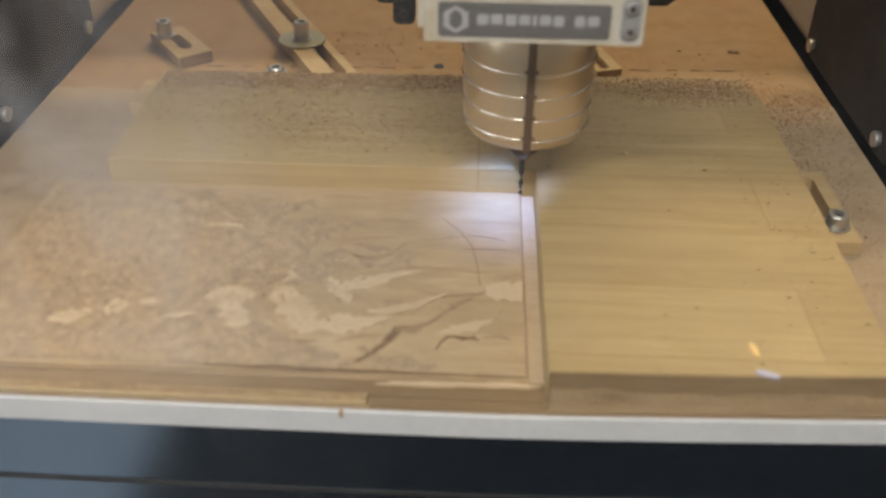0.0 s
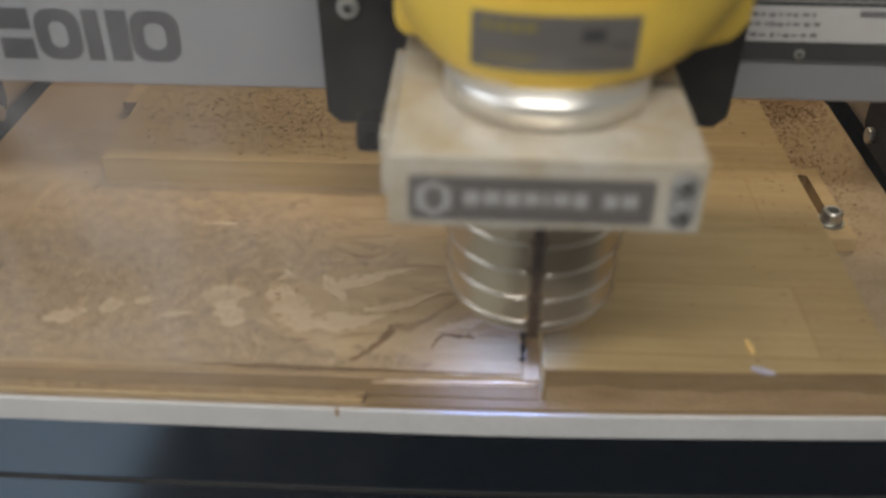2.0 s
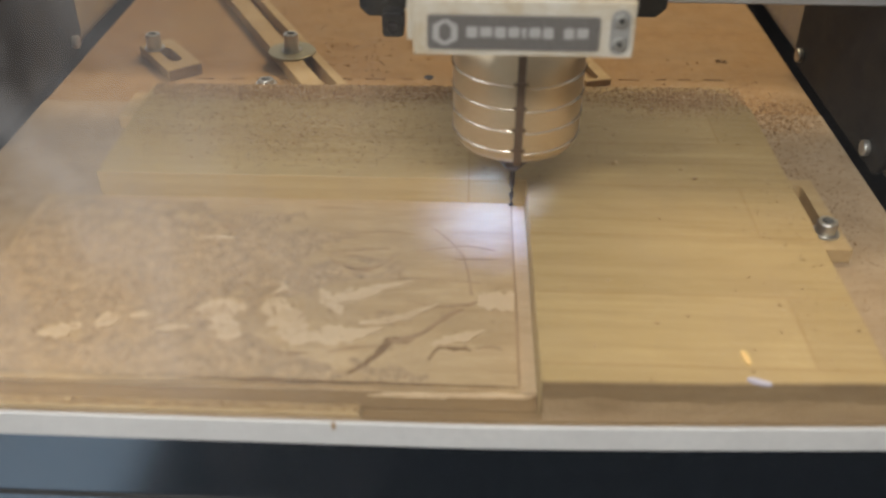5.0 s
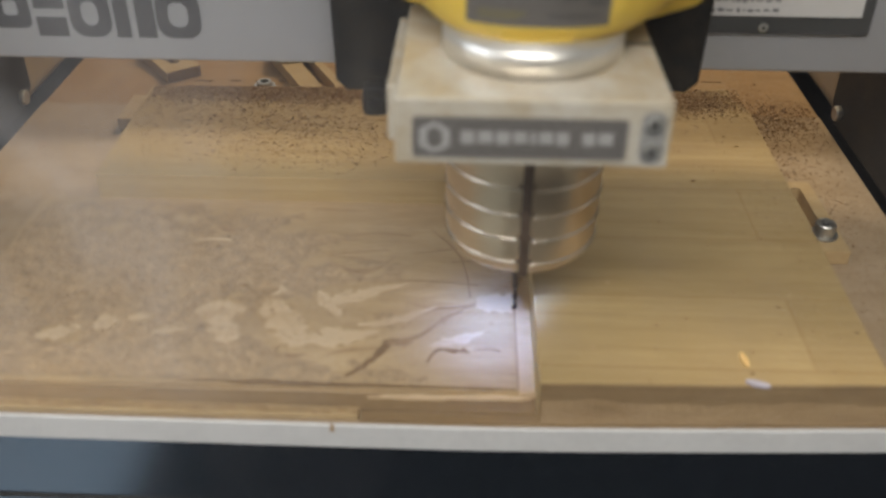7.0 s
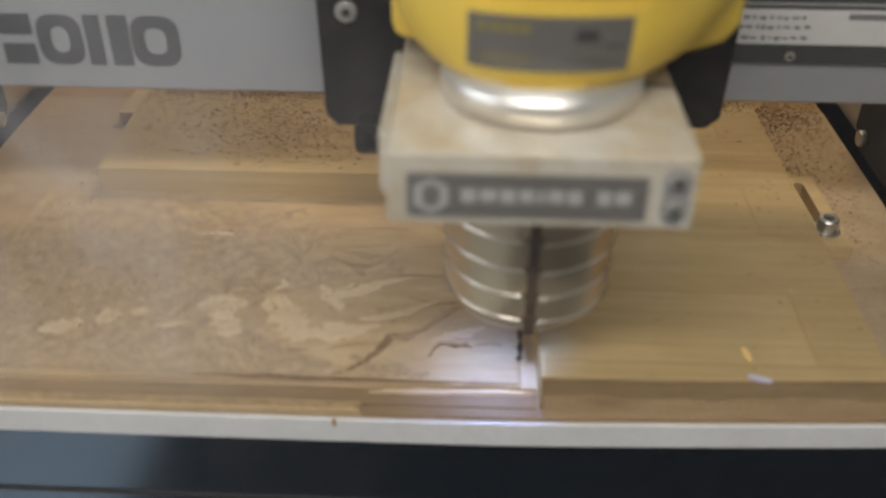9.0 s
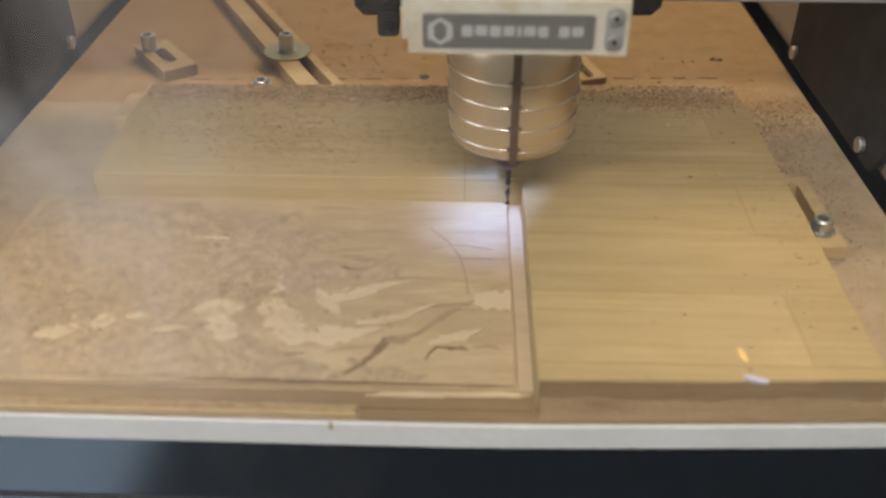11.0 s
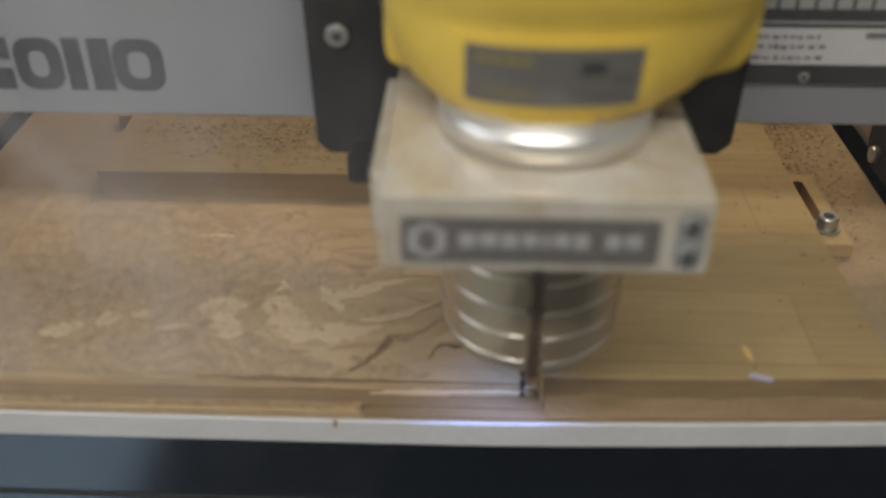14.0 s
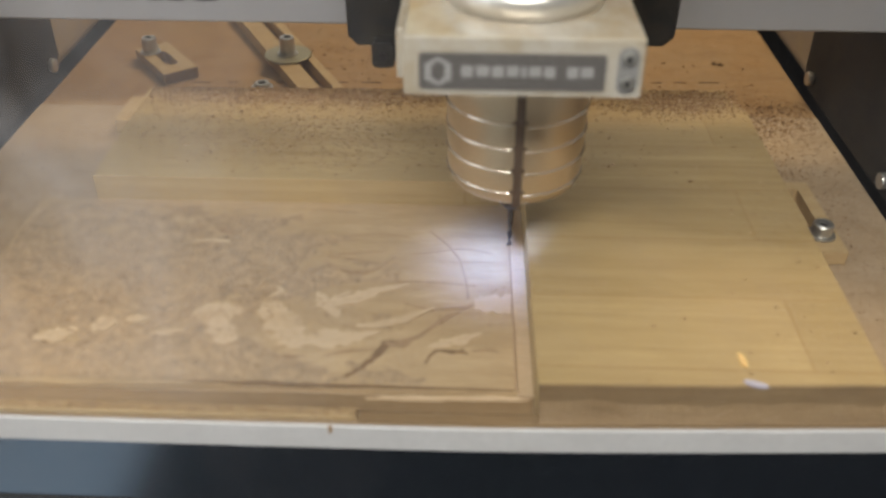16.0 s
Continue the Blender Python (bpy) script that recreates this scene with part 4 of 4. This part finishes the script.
    for x, y, rr in ((-0.0120, -0.0130, 0.0028), (0.0165, -0.0060, 0.0006)):
        part("light_lens", cyl(rr, AX + x, y, 0.0548, 0.0561, 20), LED, r, "bright white light lens")
        # added tube that narrows the lens's light to a spot
        part("spot_shroud", lathe([(rr + 0.0008, 0.0560), (rr + 0.0008, 0.0500), (rr + 0.0016, 0.0500), (rr + 0.0016, 0.0560)], AX + x, y, 24, caps=False), BLACK, r, "short black shroud added to narrow the light spot")
    b = thing("router_bit", "thin dark straight milling bit in the collet", "milling bit")
    BX, BY = AX + 0.0003, 0.0
    part("shank", cyl(0.0016, BX, BY, 0.0200, 0.0405, 16), DARK_STEEL, b)
    bm = bmesh.new()
    rows = []
    for k in range(15):
        z, w = 0.0060 + k * 0.001, radians(24 * k)
        rows.append([bm.verts.new((BX + q * math.cos(w + u), BY + q * math.sin(w + u), z)) for u, q in ((0, 0.0015), (0.9, 0.0008), (math.pi, 0.0015), (math.pi + 0.9, 0.0008))])
    for p, q in zip(rows, rows[1:]):
        for i in range(4):
            bm.faces.new((p[i], p[(i + 1) % 4], q[(i + 1) % 4], q[i]))
    bm.faces.new(rows[0])
    bm.faces.new(rows[-1])
    part("flute", bm, DARK_STEEL, b, "twisted cutting flutes")
    return [g, c, m, r, b]


room()
base()
shield()
the_panel = panel()
clutter(the_panel)
clamps()
carried_things = gantry()


def motions():
    travel = [(0.00, 0.4675), (0.50, 0.4387), (1.00, 0.3952), (1.50, 0.3538), (2.00, 0.3205), (2.50, 0.3029), (3.00, 0.3128), (3.50, 0.3405), (4.00, 0.3827), (4.50, 0.4365), (5.00, 0.4655), (5.33, 0.4740), (5.75, 0.4620), (6.20, 0.4300), (6.50, 0.4079), (7.00, 0.3698), (7.50, 0.3333), (8.00, 0.3085), (8.50, 0.3052), (9.00, 0.3274), (9.50, 0.3592), (10.00, 0.3978), (10.50, 0.4380), (11.00, 0.4660), (11.30, 0.4730), (11.65, 0.4655), (12.10, 0.4310), (12.50, 0.3929), (13.00, 0.3500), (13.50, 0.3223), (14.00, 0.3031), (14.50, 0.3109), (15.00, 0.3413), (15.50, 0.3840), (16.00, 0.4272)]
    rows = [(t, pose(0, s, 0)) for t, s in travel]
    for ob in carried_things:
        walk(ob, rows)


motions()
